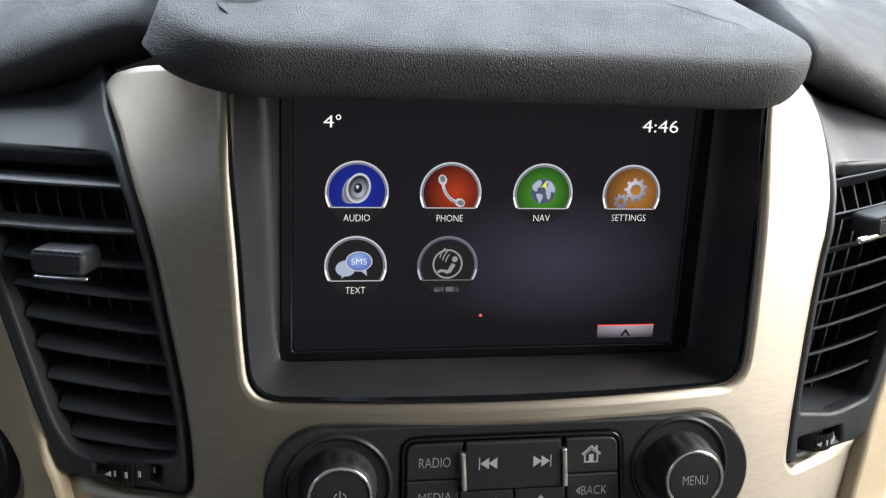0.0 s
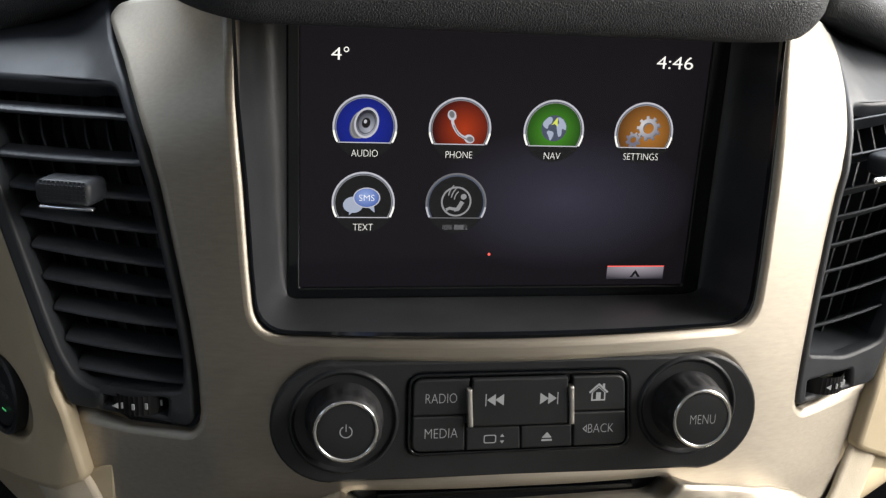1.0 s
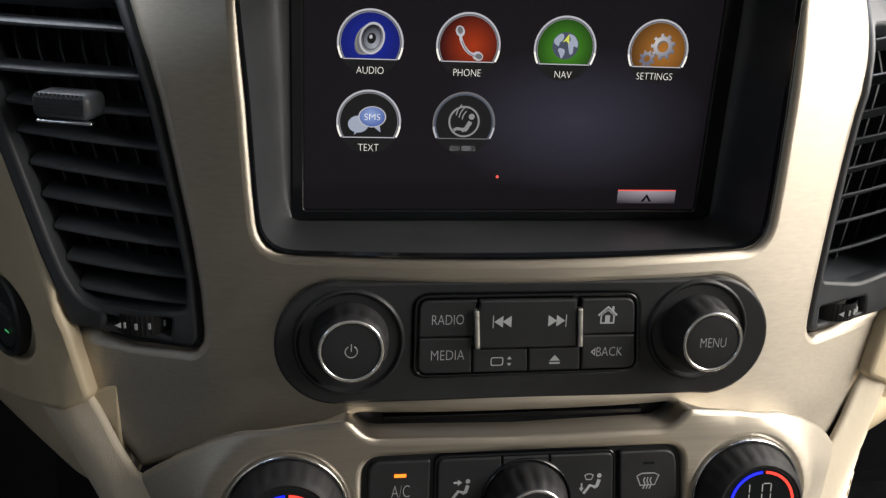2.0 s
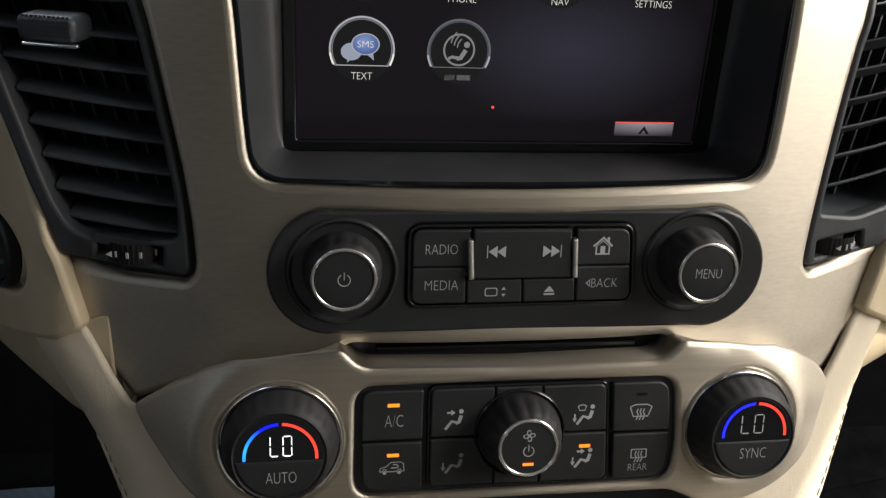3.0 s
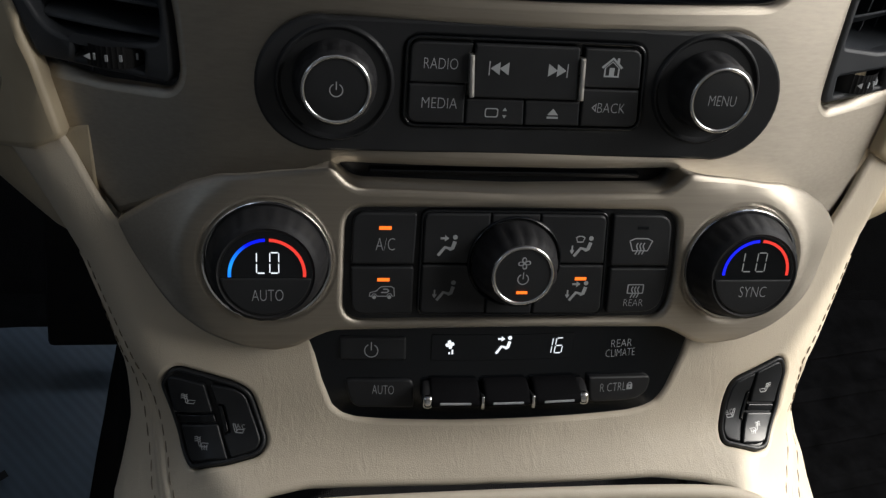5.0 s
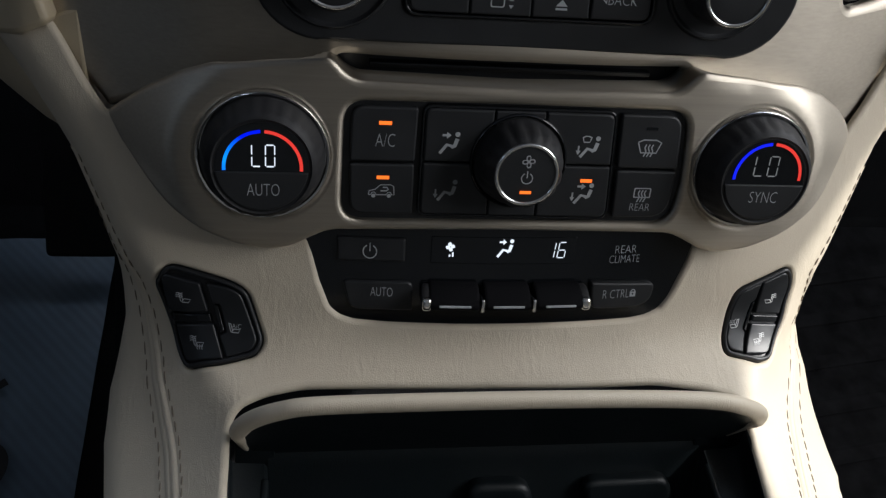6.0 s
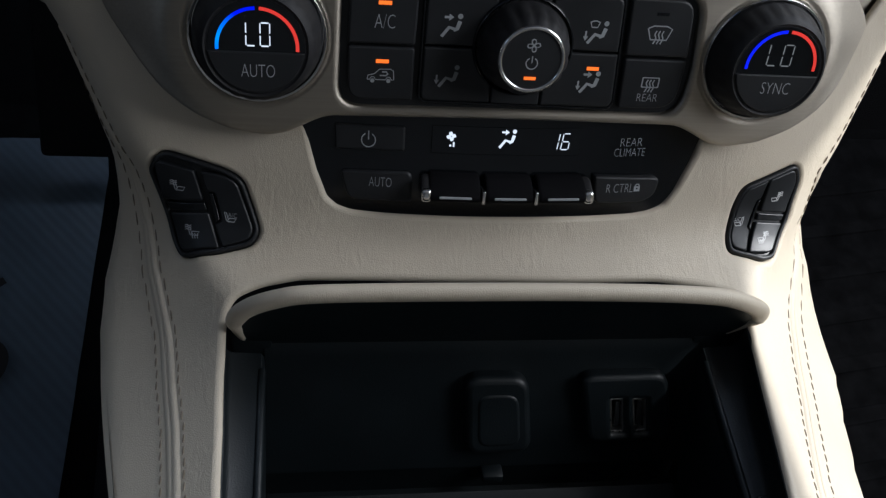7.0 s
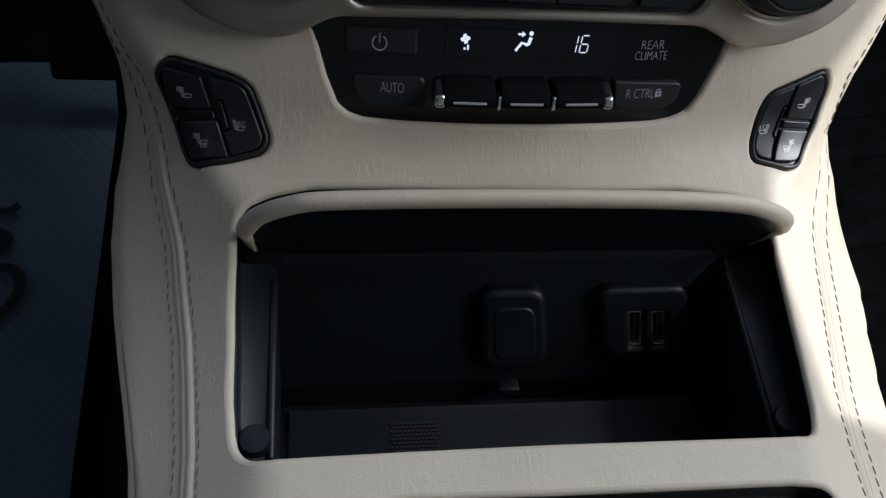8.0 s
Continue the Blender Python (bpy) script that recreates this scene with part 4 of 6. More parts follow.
# ---- display ----
display = thing("infotainment_display", "recessed touch display, lit with a dark menu of round icons", "display", (0, 0, 0.085))
rows = []
inner = rounded([(-0.0925, 0.150), (-0.0925, 0.0262, 0.004), (0.0985, 0.0262, 0.004), (0.0985, 0.150)], 0.002, 0.004)
outer_l = SCREEN_HOLE


def ring_at(loop, n):
    """n points evenly along a closed loop, begun at its top left."""
    a = np.array(loop)
    k = int(np.argmin(a[:, 0] - a[:, 1]))
    a = np.roll(a, -k, 0)
    if np.sum(a[:, 0] * np.roll(a[:, 1], -1) - a[:, 1] * np.roll(a[:, 0], -1)) < 0:
        a = np.roll(a[::-1], 1, 0)
    b = np.concatenate([a, a[:1]])
    s = np.concatenate([[0], np.cumsum(np.linalg.norm(np.diff(b, axis=0), axis=1))])
    t = np.linspace(0, s[-1], n, endpoint=False)
    return np.stack([np.interp(t, s, b[:, 0]), np.interp(t, s, b[:, 1])], 1)


ro, ri = ring_at(outer_l, 180), ring_at(inner, 180)
for k in np.linspace(0, 1, 24):
    p = ro + (ri - ro) * k
    y0 = f_upper(ro[:, 0], ro[:, 1]) + 0.002
    rows.append(np.stack([p[:, 0], y0 + (0.0 - 0.0012 - y0) * (1 - (1 - k) ** 2.6), p[:, 1]], 1))
part("housing", loft(rows, True), HOUSING, display, "graphite funnel housing")
lip = ring_at(SCREEN_HOLE, 180)
c0 = lip.mean(0)
rows = []
for ins, dy in ((-0.0015, 0.0045), (-0.0002, -0.0002), (0.0012, -0.0006), (0.0018, 0.0020)):
    p = lip + (c0 - lip) / np.linalg.norm(c0 - lip, axis=1)[:, None] * ins
    rows.append(np.stack([p[:, 0], f_upper(p[:, 0], p[:, 1]) + 0.0022 + dy, p[:, 1]], 1))
part("housing_rim", loft(rows, True), GLOSS_BLACK, display, "gloss black rim")
SCREEN = picture_glow("display_background", (0.030, -0.013), (0.062, 0.033), (0.022, 0.021, 0.033), (0.0046, 0.0038, 0.0050), 1.0)
part("screen", panel([rounded(box2(-0.0875, 0.0315, 0.0905, 0.1500), 0.001, 0.006)], DISPLAY, r=0.0004, depth=0.001, lift=0.0010, grid=0.02), SCREEN, display, "dark glossy screen")
part("screen_border", panel([rounded(box2(-0.0930, 0.0265, 0.0990, 0.1515), 0.003, 0.006), rounded(box2(-0.0875, 0.0315, 0.0905, 0.1500), 0.001, 0.006)], DISPLAY, r=0.0009, depth=0.001, lift=0.0018, grid=0.02), GLOSS_BLACK, display)
LIT = 0.0014


def shape(name, groups, material, parent, u, v, k=1.0, lift=LIT, label=""):
    return part(name, decal(groups, DISPLAY, lift, u, v, k), material, parent, label)


def words(name, text, u, v, h, w, material, parent, lift=LIT + 0.0004):
    return part(name, lettering(text, DISPLAY, u, v, h, w, lift, 0.0, -0.007 if h > 0.004 else -0.022), material, parent)


def icon(name, u, v, face, label, ring=None):
    """A round lit icon with a double silver ring cut off flat below: (u, v) is the ring's centre."""
    cut = -29.0
    low = -0.0066
    body = shape(name, [[circle(0, 0, 0.0121, 40, cut - 3.5, 183.5 - cut)]], face, display, u, v, 1.0, LIT, label)
    shape("ring", [[arc_band(0, 0, 0.0128, 0.0136, cut, 180 - cut, 40)]], ring or SCREEN_SILVER, body, u, v, 1.0, LIT + 0.0001)
    shape("inner_ring", [[arc_band(0, 0, 0.0121, 0.0124, cut - 2, 182 - cut, 40)]], SCREEN_GREY if ring is None else SCREEN_TEAL, body, u, v, 1.0, LIT + 0.0002)
    shape("ring_gap", [[arc_band(0, 0, 0.0124, 0.0128, cut - 1, 181 - cut, 40)]], SCREEN_TEAL, body, u, v, 1.0, LIT + 0.0001)
    for a0, a1 in ((cut, cut + 22), (158 - cut, 180 - cut)):
        shape("ring_glint", [[arc_band(0, 0, 0.0128, 0.0136, a0, a1, 10)]], SCREEN_WHITE if ring is None else SCREEN_SILVER, body, u, v, 1.0, LIT + 0.0002)
    shape("base_line", [[box2(-0.0112, low - 0.0002, 0.0112, low + 0.0002)]], ring or SCREEN_SILVER, body, u, v, 1.0, LIT + 0.0002)
    shape("plinth", [[circle(0, 0, 0.0136, 30, 180 + 31, 360 - 31)]], SCREEN_BLACK, body, u, v, 1.0, LIT)
    return body


def gear(r0, r1, teeth):
    out = []
    for k in range(teeth):
        for f, r in ((0.0, r0), (0.22, r0), (0.30, r1), (0.62, r1), (0.70, r0)):
            a = 2 * math.pi * (k + f) / teeth
            out.append((r * math.cos(a), r * math.sin(a)))
    return out


def at(loop, dx, dy, k=1.0, turn=0.0, squash=1.0):
    c, s = math.cos(radians(turn)), math.sin(radians(turn))
    return [(dx + k * (c * x * squash - s * y), dy + k * (s * x * squash + c * y)) for x, y in loop]


U0, U1, U2, U3, V0, V1 = -0.0604, -0.0197, 0.0219, 0.0633, 0.1030, 0.0702
BLUE_FACE = picture_glow("icon_blue", (U0, V0 - 0.085), (0.017, 0.017), (0.006, 0.014, 0.20), (0.003, 0.006, 0.07), 1.0)
RED_FACE = picture_glow("icon_red", (U1 + 0.002, V0 - 0.085), (0.0135, 0.0135), (0.50, 0.050, 0.010), (0.05, 0.005, 0.004), 0.48)
GREEN_FACE = picture_glow("icon_green", (U2, V0 - 0.085), (0.0138, 0.0138), (0.07, 0.30, 0.02), (0.010, 0.045, 0.005), 0.6)
ORANGE_FACE = picture_glow("icon_orange", (U3 + 0.002, V0 - 0.085), (0.0150, 0.0150), (0.55, 0.22, 0.04), (0.10, 0.040, 0.008), 0.5)
a = icon("audio_icon", U0, V0, BLUE_FACE, "blue round audio icon with a loudspeaker")
shape("magnet", [[at(circle(0, 0, 0.0056), -0.0030, 0.0006, 1, -14, 0.60)]], SCREEN_DIM, a, U0, V0, 1, LIT + 0.0001)
shape("basket", [[at(circle(0, 0, 0.0060), -0.0018, 0.0010, 1, -14, 0.70), at(circle(0, 0, 0.0054), -0.0020, 0.0009, 1, -14, 0.66)]], SCREEN_GREY, a, U0, V0, 1, LIT + 0.00015)
shape("surround", [[at(circle(0, 0, 0.0066), 0.0006, 0.0018, 1, -14, 0.78), at(circle(0, 0, 0.0056), 0.0006, 0.0018, 1, -14, 0.78)]], SCREEN_SILVER, a, U0, V0, 1, LIT + 0.0002)
CONE = picture_glow("speaker_cone", (U0 + 0.0018, V0 - 0.0014 - 0.085), (0.0068, 0.0080), (0.50, 0.52, 0.60), (0.03, 0.03, 0.045), 0.5)
shape("cone", [[at(circle(0, 0, 0.0056), 0.0006, 0.0018, 1, -14, 0.78)]], CONE, a, U0, V0, 1, LIT + 0.0002)
shape("crease", [[at(circle(0, 0, 0.0047), 0.0006, 0.0018, 1, -14, 0.78), at(circle(0, 0, 0.0044), 0.0006, 0.0018, 1, -14, 0.78)]], SCREEN_BLACK, a, U0, V0, 1, LIT + 0.0003)
shape("dust_cap", [[at(circle(0, 0, 0.0022), 0.0004, 0.0018, 1, -14, 0.8)]], SCREEN_BLACK, a, U0, V0, 1, LIT + 0.0003)
shape("glint", [[at(circle(0, 0, 0.0008), 0.0001, 0.0024, 1, -14, 0.8)]], SCREEN_SILVER, a, U0, V0, 1, LIT + 0.0004)
a = icon("phone_icon", U1, V0, RED_FACE, "red round phone icon with a handset")
grip = [(-0.0036, 0.0046), (-0.0032, 0.0022), (-0.0016, -0.0008), (0.0004, -0.0028), (0.0030, -0.0040)]
shape("handset", [[stroke(spline(grip, 5, False), 0.0013)], [at(circle(0, 0, 0.0023), -0.0038, 0.0058, 1, 20, 0.80)], [at(circle(0, 0, 0.0023), 0.0042, -0.0042, 1, 70, 0.80)]], SCREEN_SILVER, a, U1, V0, 1, LIT + 0.0001)
shape("shade", [[at(circle(0, 0, 0.0015), -0.0039, 0.0062, 1, 20, 0.75)], [at(circle(0, 0, 0.0015), 0.0046, -0.0043, 1, 70, 0.75)], [stroke(spline([(x + 0.0003, y - 0.0004) for x, y in grip[1:]], 5, False), 0.0004)]], SCREEN_DIM, a, U1, V0, 1, LIT + 0.0002)
a = icon("navigation_icon", U2, V0, GREEN_FACE, "green round navigation icon with a globe")
shape("symbol", [[circle(0.0, 0.0012, 0.0057)]], SCREEN_TEAL, a, U2, V0, 1, LIT + 0.0001)
lands = [[(-0.0046, 0.0044), (-0.0024, 0.0062), (-0.0010, 0.0054), (-0.0014, 0.0034), (-0.0026, 0.0026), (-0.0030, 0.0010), (-0.0046, 0.0018), (-0.0052, 0.0030)], [(-0.0024, 0.0002), (-0.0004, -0.0004), (-0.0002, -0.0018), (-0.0014, -0.0042), (-0.0024, -0.0022), (-0.0032, -0.0006)], [(0.0014, 0.0060), (0.0036, 0.0052), (0.0052, 0.0028), (0.0052, 0.0006), (0.0036, 0.0010), (0.0034, -0.0016), (0.0022, -0.0024), (0.0014, 0.0000), (0.0010, 0.0024), (0.0020, 0.0036)]]
shape("symbol", [[spline(l, 4)] for l in lands], SCREEN_PALE, a, U2, V0, 1, LIT + 0.0002)
shape("symbol", [[[(-0.0014, 0.0026), (0.0012, 0.0062), (0.0014, 0.0020), (0.0000, 0.0032)]]], SCREEN_YELLOW, a, U2, V0, 1, LIT + 0.0003)
GEAR_SILVER = picture_glow("gear_silver", (U3 - 0.001, V0 + 0.004 - 0.085), (0.0095, 0.0085), (0.80, 0.78, 0.78), (0.20, 0.20, 0.28), 0.5)
a = icon("settings_icon", U3, V0, ORANGE_FACE, "orange round settings icon with two gears")
shape("shadow", [[at(gear(0.0042, 0.0054, 9), 0.0023, 0.0016), at(circle(0, 0, 0.0025), 0.0023, 0.0016)], [at(gear(0.0026, 0.0035, 8), -0.0044, -0.0035), at(circle(0, 0, 0.0015), -0.0044, -0.0035)]], SCREEN_DIM, a, U3, V0, 1.0, LIT + 0.00005)
shape("symbol", [[at(gear(0.0042, 0.0054, 9), 0.0018, 0.0022), at(circle(0, 0, 0.0025), 0.0018, 0.0022)], [at(gear(0.0026, 0.0035, 8), -0.0048, -0.0030), at(circle(0, 0, 0.0015), -0.0048, -0.0030)]], GEAR_SILVER, a, U3, V0, 1.0, LIT + 0.0001)
a = icon("text_icon", U0, V1, SCREEN_BLACK, "black round text message icon with speech bubbles")
shape("symbol", [[at(circle(0, 0, 0.0036), -0.0044, -0.0010, 1, 0, 1.2)], [[(-0.0058, -0.0036), (-0.0036, -0.0036), (-0.0062, -0.0056)]], [[(0.0020, -0.0020), (0.0046, -0.0010), (0.0050, -0.0044)]]], SCREEN_PALE, a, U0, V1, 1, LIT + 0.0001)
BUBBLE = picture_glow("bubble_blue", (U0 + 0.0008, V1 + 0.0032 - 0.085), (0.0072, 0.0062), (0.34, 0.46, 0.82), (0.05, 0.11, 0.42), 0.55)
shape("outline", [[at(circle(0, 0, 0.0045), 0.0014, 0.0022, 1, 0, 1.3), at(circle(0, 0, 0.0041), 0.0014, 0.0022, 1, 0, 1.3)]], SCREEN_SILVER, a, U0, V1, 1, LIT + 0.0002)
b = shape("symbol", [[at(circle(0, 0, 0.0041), 0.0014, 0.0022, 1, 0, 1.3)]], BUBBLE, a, U0, V1, 1, LIT + 0.0003)
words("lettering", "SMS", U0 + 0.0014, V1 + 0.0022, 0.0026, 0.0066, SCREEN_WHITE, a)
a = icon("assist_icon", U1, V1, SCREEN_BLACK, "dimmed round icon with a seated figure sign", SCREEN_DIM)
shape("symbol", [[circle(0, 0.0008, 0.0068), circle(0, 0.0008, 0.0060)], [circle(0.0032, 0.0030, 0.0013, 16)], [stroke([(-0.0044, -0.0030), (-0.0030, -0.0022), (-0.0006, -0.0026)], 0.0013)], [stroke([(-0.0008, -0.0028), (0.0008, -0.0026), (0.0028, 0.0008)], 0.0019)],
                 [arc_band(0.0040, 0.0016, 0.0046, 0.0051, 130, 178, 8)], [arc_band(0.0042, 0.0020, 0.0062, 0.0067, 132, 175, 8)], [arc_band(0.0044, 0.0024, 0.0078, 0.0083, 135, 172, 8)]], SCREEN_GREY, a, U1, V1, 1, LIT + 0.0001)
for txt, u, v, w, m in (("AUDIO", U0, 0.0919, 0.0112, SCREEN_WHITE), ("PHONE", U1, 0.0919, 0.0116, SCREEN_WHITE), ("NAV", U2, 0.0921, 0.0074, SCREEN_WHITE), ("SETTINGS", U3 - 0.0004, 0.0924, 0.0162, SCREEN_WHITE), ("TEXT", U0, 0.0593, 0.0086, SCREEN_WHITE)):
    words("caption", txt, u, v, 0.0029, w, m, display)
shape("caption_bar", [[box2(-0.0056, -0.0011, -0.0012, 0.0011)], [box2(-0.0004, -0.0011, 0.0056, 0.0011)]], SCREEN_DIM, display, U1, 0.0593)
words("temperature", "4", -0.0728, 0.1330, 0.0050, 0.0042, SCREEN_WHITE, display)
shape("degree_sign", [[circle(0, 0, 0.0011, 20), circle(0, 0, 0.0007, 20)]], SCREEN_WHITE, display, -0.0687, 0.1347)
words("clock", "4:46", 0.0738, 0.1340, 0.0054, 0.0168, SCREEN_WHITE, display)
shape("page_dot", [[circle(0, 0, 0.0007, 14)]], SCREEN_RED, display, -0.0034, 0.0467)
TAB = picture_glow("tab_face", (0.0668, 0.0412 - 0.085), (0.030, 0.0068), (0.52, 0.46, 0.52), (0.05, 0.045, 0.06), 0.5)
tab = shape("menu_tab", [[box2(-0.0138, -0.0031, 0.0138, 0.0028)]], TAB, display, 0.0668, 0.0377)
shape("tab_edge", [[box2(-0.0138, 0.0028, 0.0138, 0.0033)]], SCREEN_RED, tab, 0.0668, 0.0377)
shape("arrow", [[[(-0.0026, -0.0022), (0.0, 0.0014), (0.0026, -0.0022), (0.0012, -0.0022), (0.0, -0.0004), (-0.0012, -0.0022)]]], SCREEN_BLACK, tab, 0.0668, 0.0377, 1, LIT + 0.0002)

# ---- radio panel ----
def key(outline, M, parent, lift=0.0026, label="", r=0.0007, material=None, corner=0.0006, name="key"):
    return part(name, panel([rounded(outline, corner, 0.003)], M, r=r, depth=0.002, lift=lift, grid=0.006), material or KEY_BLACK, parent, label)


def mark(groups, M, parent, u, v, k=1.0, lift=0.0028, material=None, name="symbol"):
    return part(name, decal(groups, M, lift, u, v, k), material or PRINT, parent)


def print_on(text, M, parent, u, v, h, w, lift=0.0028, material=None):
    return part("lettering", lettering(text, M, u, v, h, w, lift), material or PRINT, parent)


def power_sign(r=1.0, w=0.16):
    return [[arc_band(0, 0, r - w / 2, r + w / 2, 118, 422, 30)], [box2(-w / 2, 0.05, w / 2, r * 1.35)]]


radio = thing("radio_panel", "black radio control panel with two knobs and flush keys", "radio", (0, -0.057, -0.006))
FACE = rounded([(-0.074, 0.0185, 0.006), (0.075, 0.0185, 0.006)] + circle(0.0800, -0.0066, 0.0258, 20, 86, -86) + [(0.075, -0.0318, 0.006), (-0.074, -0.0314, 0.006)] + circle(-0.0742, -0.0064, 0.0254, 20, 266, 94), 0.0, 0.003)
CLUSTER = rounded([(-0.0452, 0.0135), (0.0468, 0.0135), (0.0495, -0.0205), (-0.0452, -0.0210)], 0.006, 0.003)
part("faceplate", panel([FACE, CLUSTER], RADIO, r=0.0012, depth=0.003, grid=0.008), BLACK, radio)
part("key_well", panel([[(u * 1.01, v * 1.01) for u, v in CLUSTER]], RADIO, r=0.0002, depth=0.001, lift=-0.0012, grid=0.02), GLOSS_BLACK, radio)
part("key_frame", panel([CLUSTER, rounded([(-0.0440, 0.0123), (0.0455, 0.0123), (0.0481, -0.0194), (-0.0440, -0.0198)], 0.005, 0.003)], RADIO, r=0.0005, depth=0.002, lift=0.0012, grid=0.02), GLOSS_BLACK, radio, "gloss black rim round the keys")
k = key([(-0.0433, 0.0114, 0.004), (-0.0203, 0.0114), (-0.0209, -0.0036), (-0.0433, -0.0036)], RADIO, radio, 0.0018)
print_on("RADIO", RADIO, k, -0.0319, 0.0037, 0.0040, 0.0127, 0.0020)
k = key([(-0.0433, -0.0041), (-0.0221, -0.0041), (-0.0216, -0.0190), (-0.0433, -0.0190, 0.004)], RADIO, radio, 0.0018)
print_on("MEDIA", RADIO, k, -0.0315, -0.0111, 0.0040, 0.0134, 0.0020)
k = key([(-0.0196, 0.0116), (0.0200, 0.0116), (0.0212, -0.0084), (-0.0190, -0.0084)], RADIO, radio, 0.0030, "wide seek key")
skip = lambda s: [[at(box2(-0.0038, -0.0026, -0.0034, 0.0026), 0, 0, 1)], [[(-0.0032, 0.0), (0.0004, 0.0024), (0.0004, -0.0024)]], [[(0.0002, 0.0), (0.0038, 0.0024), (0.0038, -0.0024)]]]
mark(skip(1), RADIO, k, -0.0103, 0.0029, 1.0, 0.0032)
mark([[[(-x, y) for x, y in lp] for lp in g] for g in skip(1)], RADIO, k, 0.0124, 0.0029, 1.0, 0.0032)
k = key([(-0.0213, -0.0092), (0.0010, -0.0092), (0.0016, -0.0190), (-0.0210, -0.0190)], RADIO, radio, 0.0018)
mark([[rounded(box2(-0.0042, -0.0018, 0.0010, 0.0018), 0.001, 0.001), rounded(box2(-0.0038, -0.0014, 0.0006, 0.0014), 0.0008, 0.001)], [[(0.0026, 0.0008), (0.0044, 0.0008), (0.0035, 0.0021)]], [[(0.0026, -0.0008), (0.0035, -0.0021), (0.0044, -0.0008)]]], RADIO, k, -0.0097, -0.0143, 1.0, 0.0020)
k = key([(0.0015, -0.0092), (0.0230, -0.0092), (0.0237, -0.0188), (0.0021, -0.0190)], RADIO, radio, 0.0018)
mark([[[(-0.0022, -0.0004), (0.0022, -0.0004), (0.0, 0.0021)]], [box2(-0.0022, -0.0018, 0.0022, -0.0010)]], RADIO, k, 0.0127, -0.0142, 1.0, 0.0020)
k = key([(0.0225, 0.0114), (0.0447, 0.0114, 0.004), (0.0459, -0.0034), (0.0236, -0.0036)], RADIO, radio, 0.0018)
mark([[[(-0.0042, 0.0002), (0.0, 0.0040), (0.0016, 0.0026), (0.0016, 0.0037), (0.0026, 0.0037), (0.0026, 0.0017), (0.0042, 0.0002), (0.0036, -0.0004), (0.0, 0.0030), (-0.0036, -0.0004)]],
      [[(-0.0030, -0.0002), (0.0, 0.0025), (0.0030, -0.0002), (0.0030, -0.0036), (-0.0030, -0.0036)], [(-0.0024, -0.0030), (-0.0010, -0.0030), (-0.0010, 0.0000), (0.0010, 0.0000), (0.0010, -0.0030), (0.0024, -0.0030), (0.0024, 0.0000), (0.0, 0.0020), (-0.0024, 0.0000)]]], RADIO, k, 0.0337, 0.0044, 1.0, 0.0020)
k = key([(0.0236, -0.0041), (0.0459, -0.0041), (0.0473, -0.0186, 0.004), (0.0243, -0.0188)], RADIO, radio, 0.0018)
print_on("BACK", RADIO, k, 0.0357, -0.0112, 0.0038, 0.0110, 0.0020)
mark([[[(0.0, 0.0), (0.0018, 0.0017), (0.0018, -0.0017)], [(0.0006, 0.0), (0.0015, 0.0010), (0.0015, -0.0010)]]], RADIO, k, 0.0278, -0.0112, 1.0, 0.0020)
for u0, u1, top in ((-0.0219, -0.0198, 0.0), (0.0205, 0.0226, 0.0)):
    part("chrome_bar", panel([rounded([(u0, 0.0079), (u1, 0.0079), (u1 + 0.0011, -0.0084), (u0 + 0.0011, -0.0084)], 0.0006, 0.002)], RADIO, r=0.0009, depth=0.003, lift=0.0042, grid=0.006), SATIN_CHROME, radio, "satin chrome bar between the keys")


def radio_knob(u, v, collar, h, face, label):
    """A fluted knob whose face stands h above the panel, in a raised round collar."""
    part("knob_well", lathe(RADIO, *collar, [(0.0222, -0.0006), (0.0218, 0.0006), (0.0211, 0.0013), (0.0206, 0.0013), (0.0200, 0.0004), (0.0184, -0.0006), (0.0150, -0.0007)], 72), BLACK, radio, "round raised collar")
    k = part("knob", lathe(RADIO, u, v, [(0.0156, -0.001), (0.0154, 0.0020), (0.0149, 0.0032), (0.0146, h * 0.5), (0.0142, h * 0.78), (0.0134, h - 0.0010), (0.0126, h - 0.0002)], 96, 14, 0.0005, 0.003, h * 0.8), GRIP, radio, label)
    part("chrome_ring", lathe(RADIO, u, v, [(0.0126, h - 0.0012)] + [(0.01185 + 0.00075 * math.cos(t), h + 0.00075 * math.sin(t)) for t in np.linspace(0, math.pi, 9)] + [(0.0110, h - 0.0004)], 72), CHROME, k, "chrome ring")
    part("cap", lathe(RADIO, u, v, [(0.0110, h - 0.0008), (0.0108, h + 0.0001), (0.0095, h + 0.0003), (0.004, h + 0.0003)], 56), KEY_BLACK, k)
    flat = plane_at(RADIO, u, v, h + 0.0005)
    if face == "power":
        mark(power_sign(), flat, k, u, v, 0.0023, 0.0002)
    else:
        print_on(face, flat, k, u, v, 0.0039, 0.0108, 0.0002)


radio_knob(-0.0704, -0.0046, (-0.0705, -0.0054), 0.0120, "power", "round fluted power and volume knob")
radio_knob(0.0739, -0.0034, (0.0737, -0.0033), 0.0146, "MENU", "round fluted menu knob")

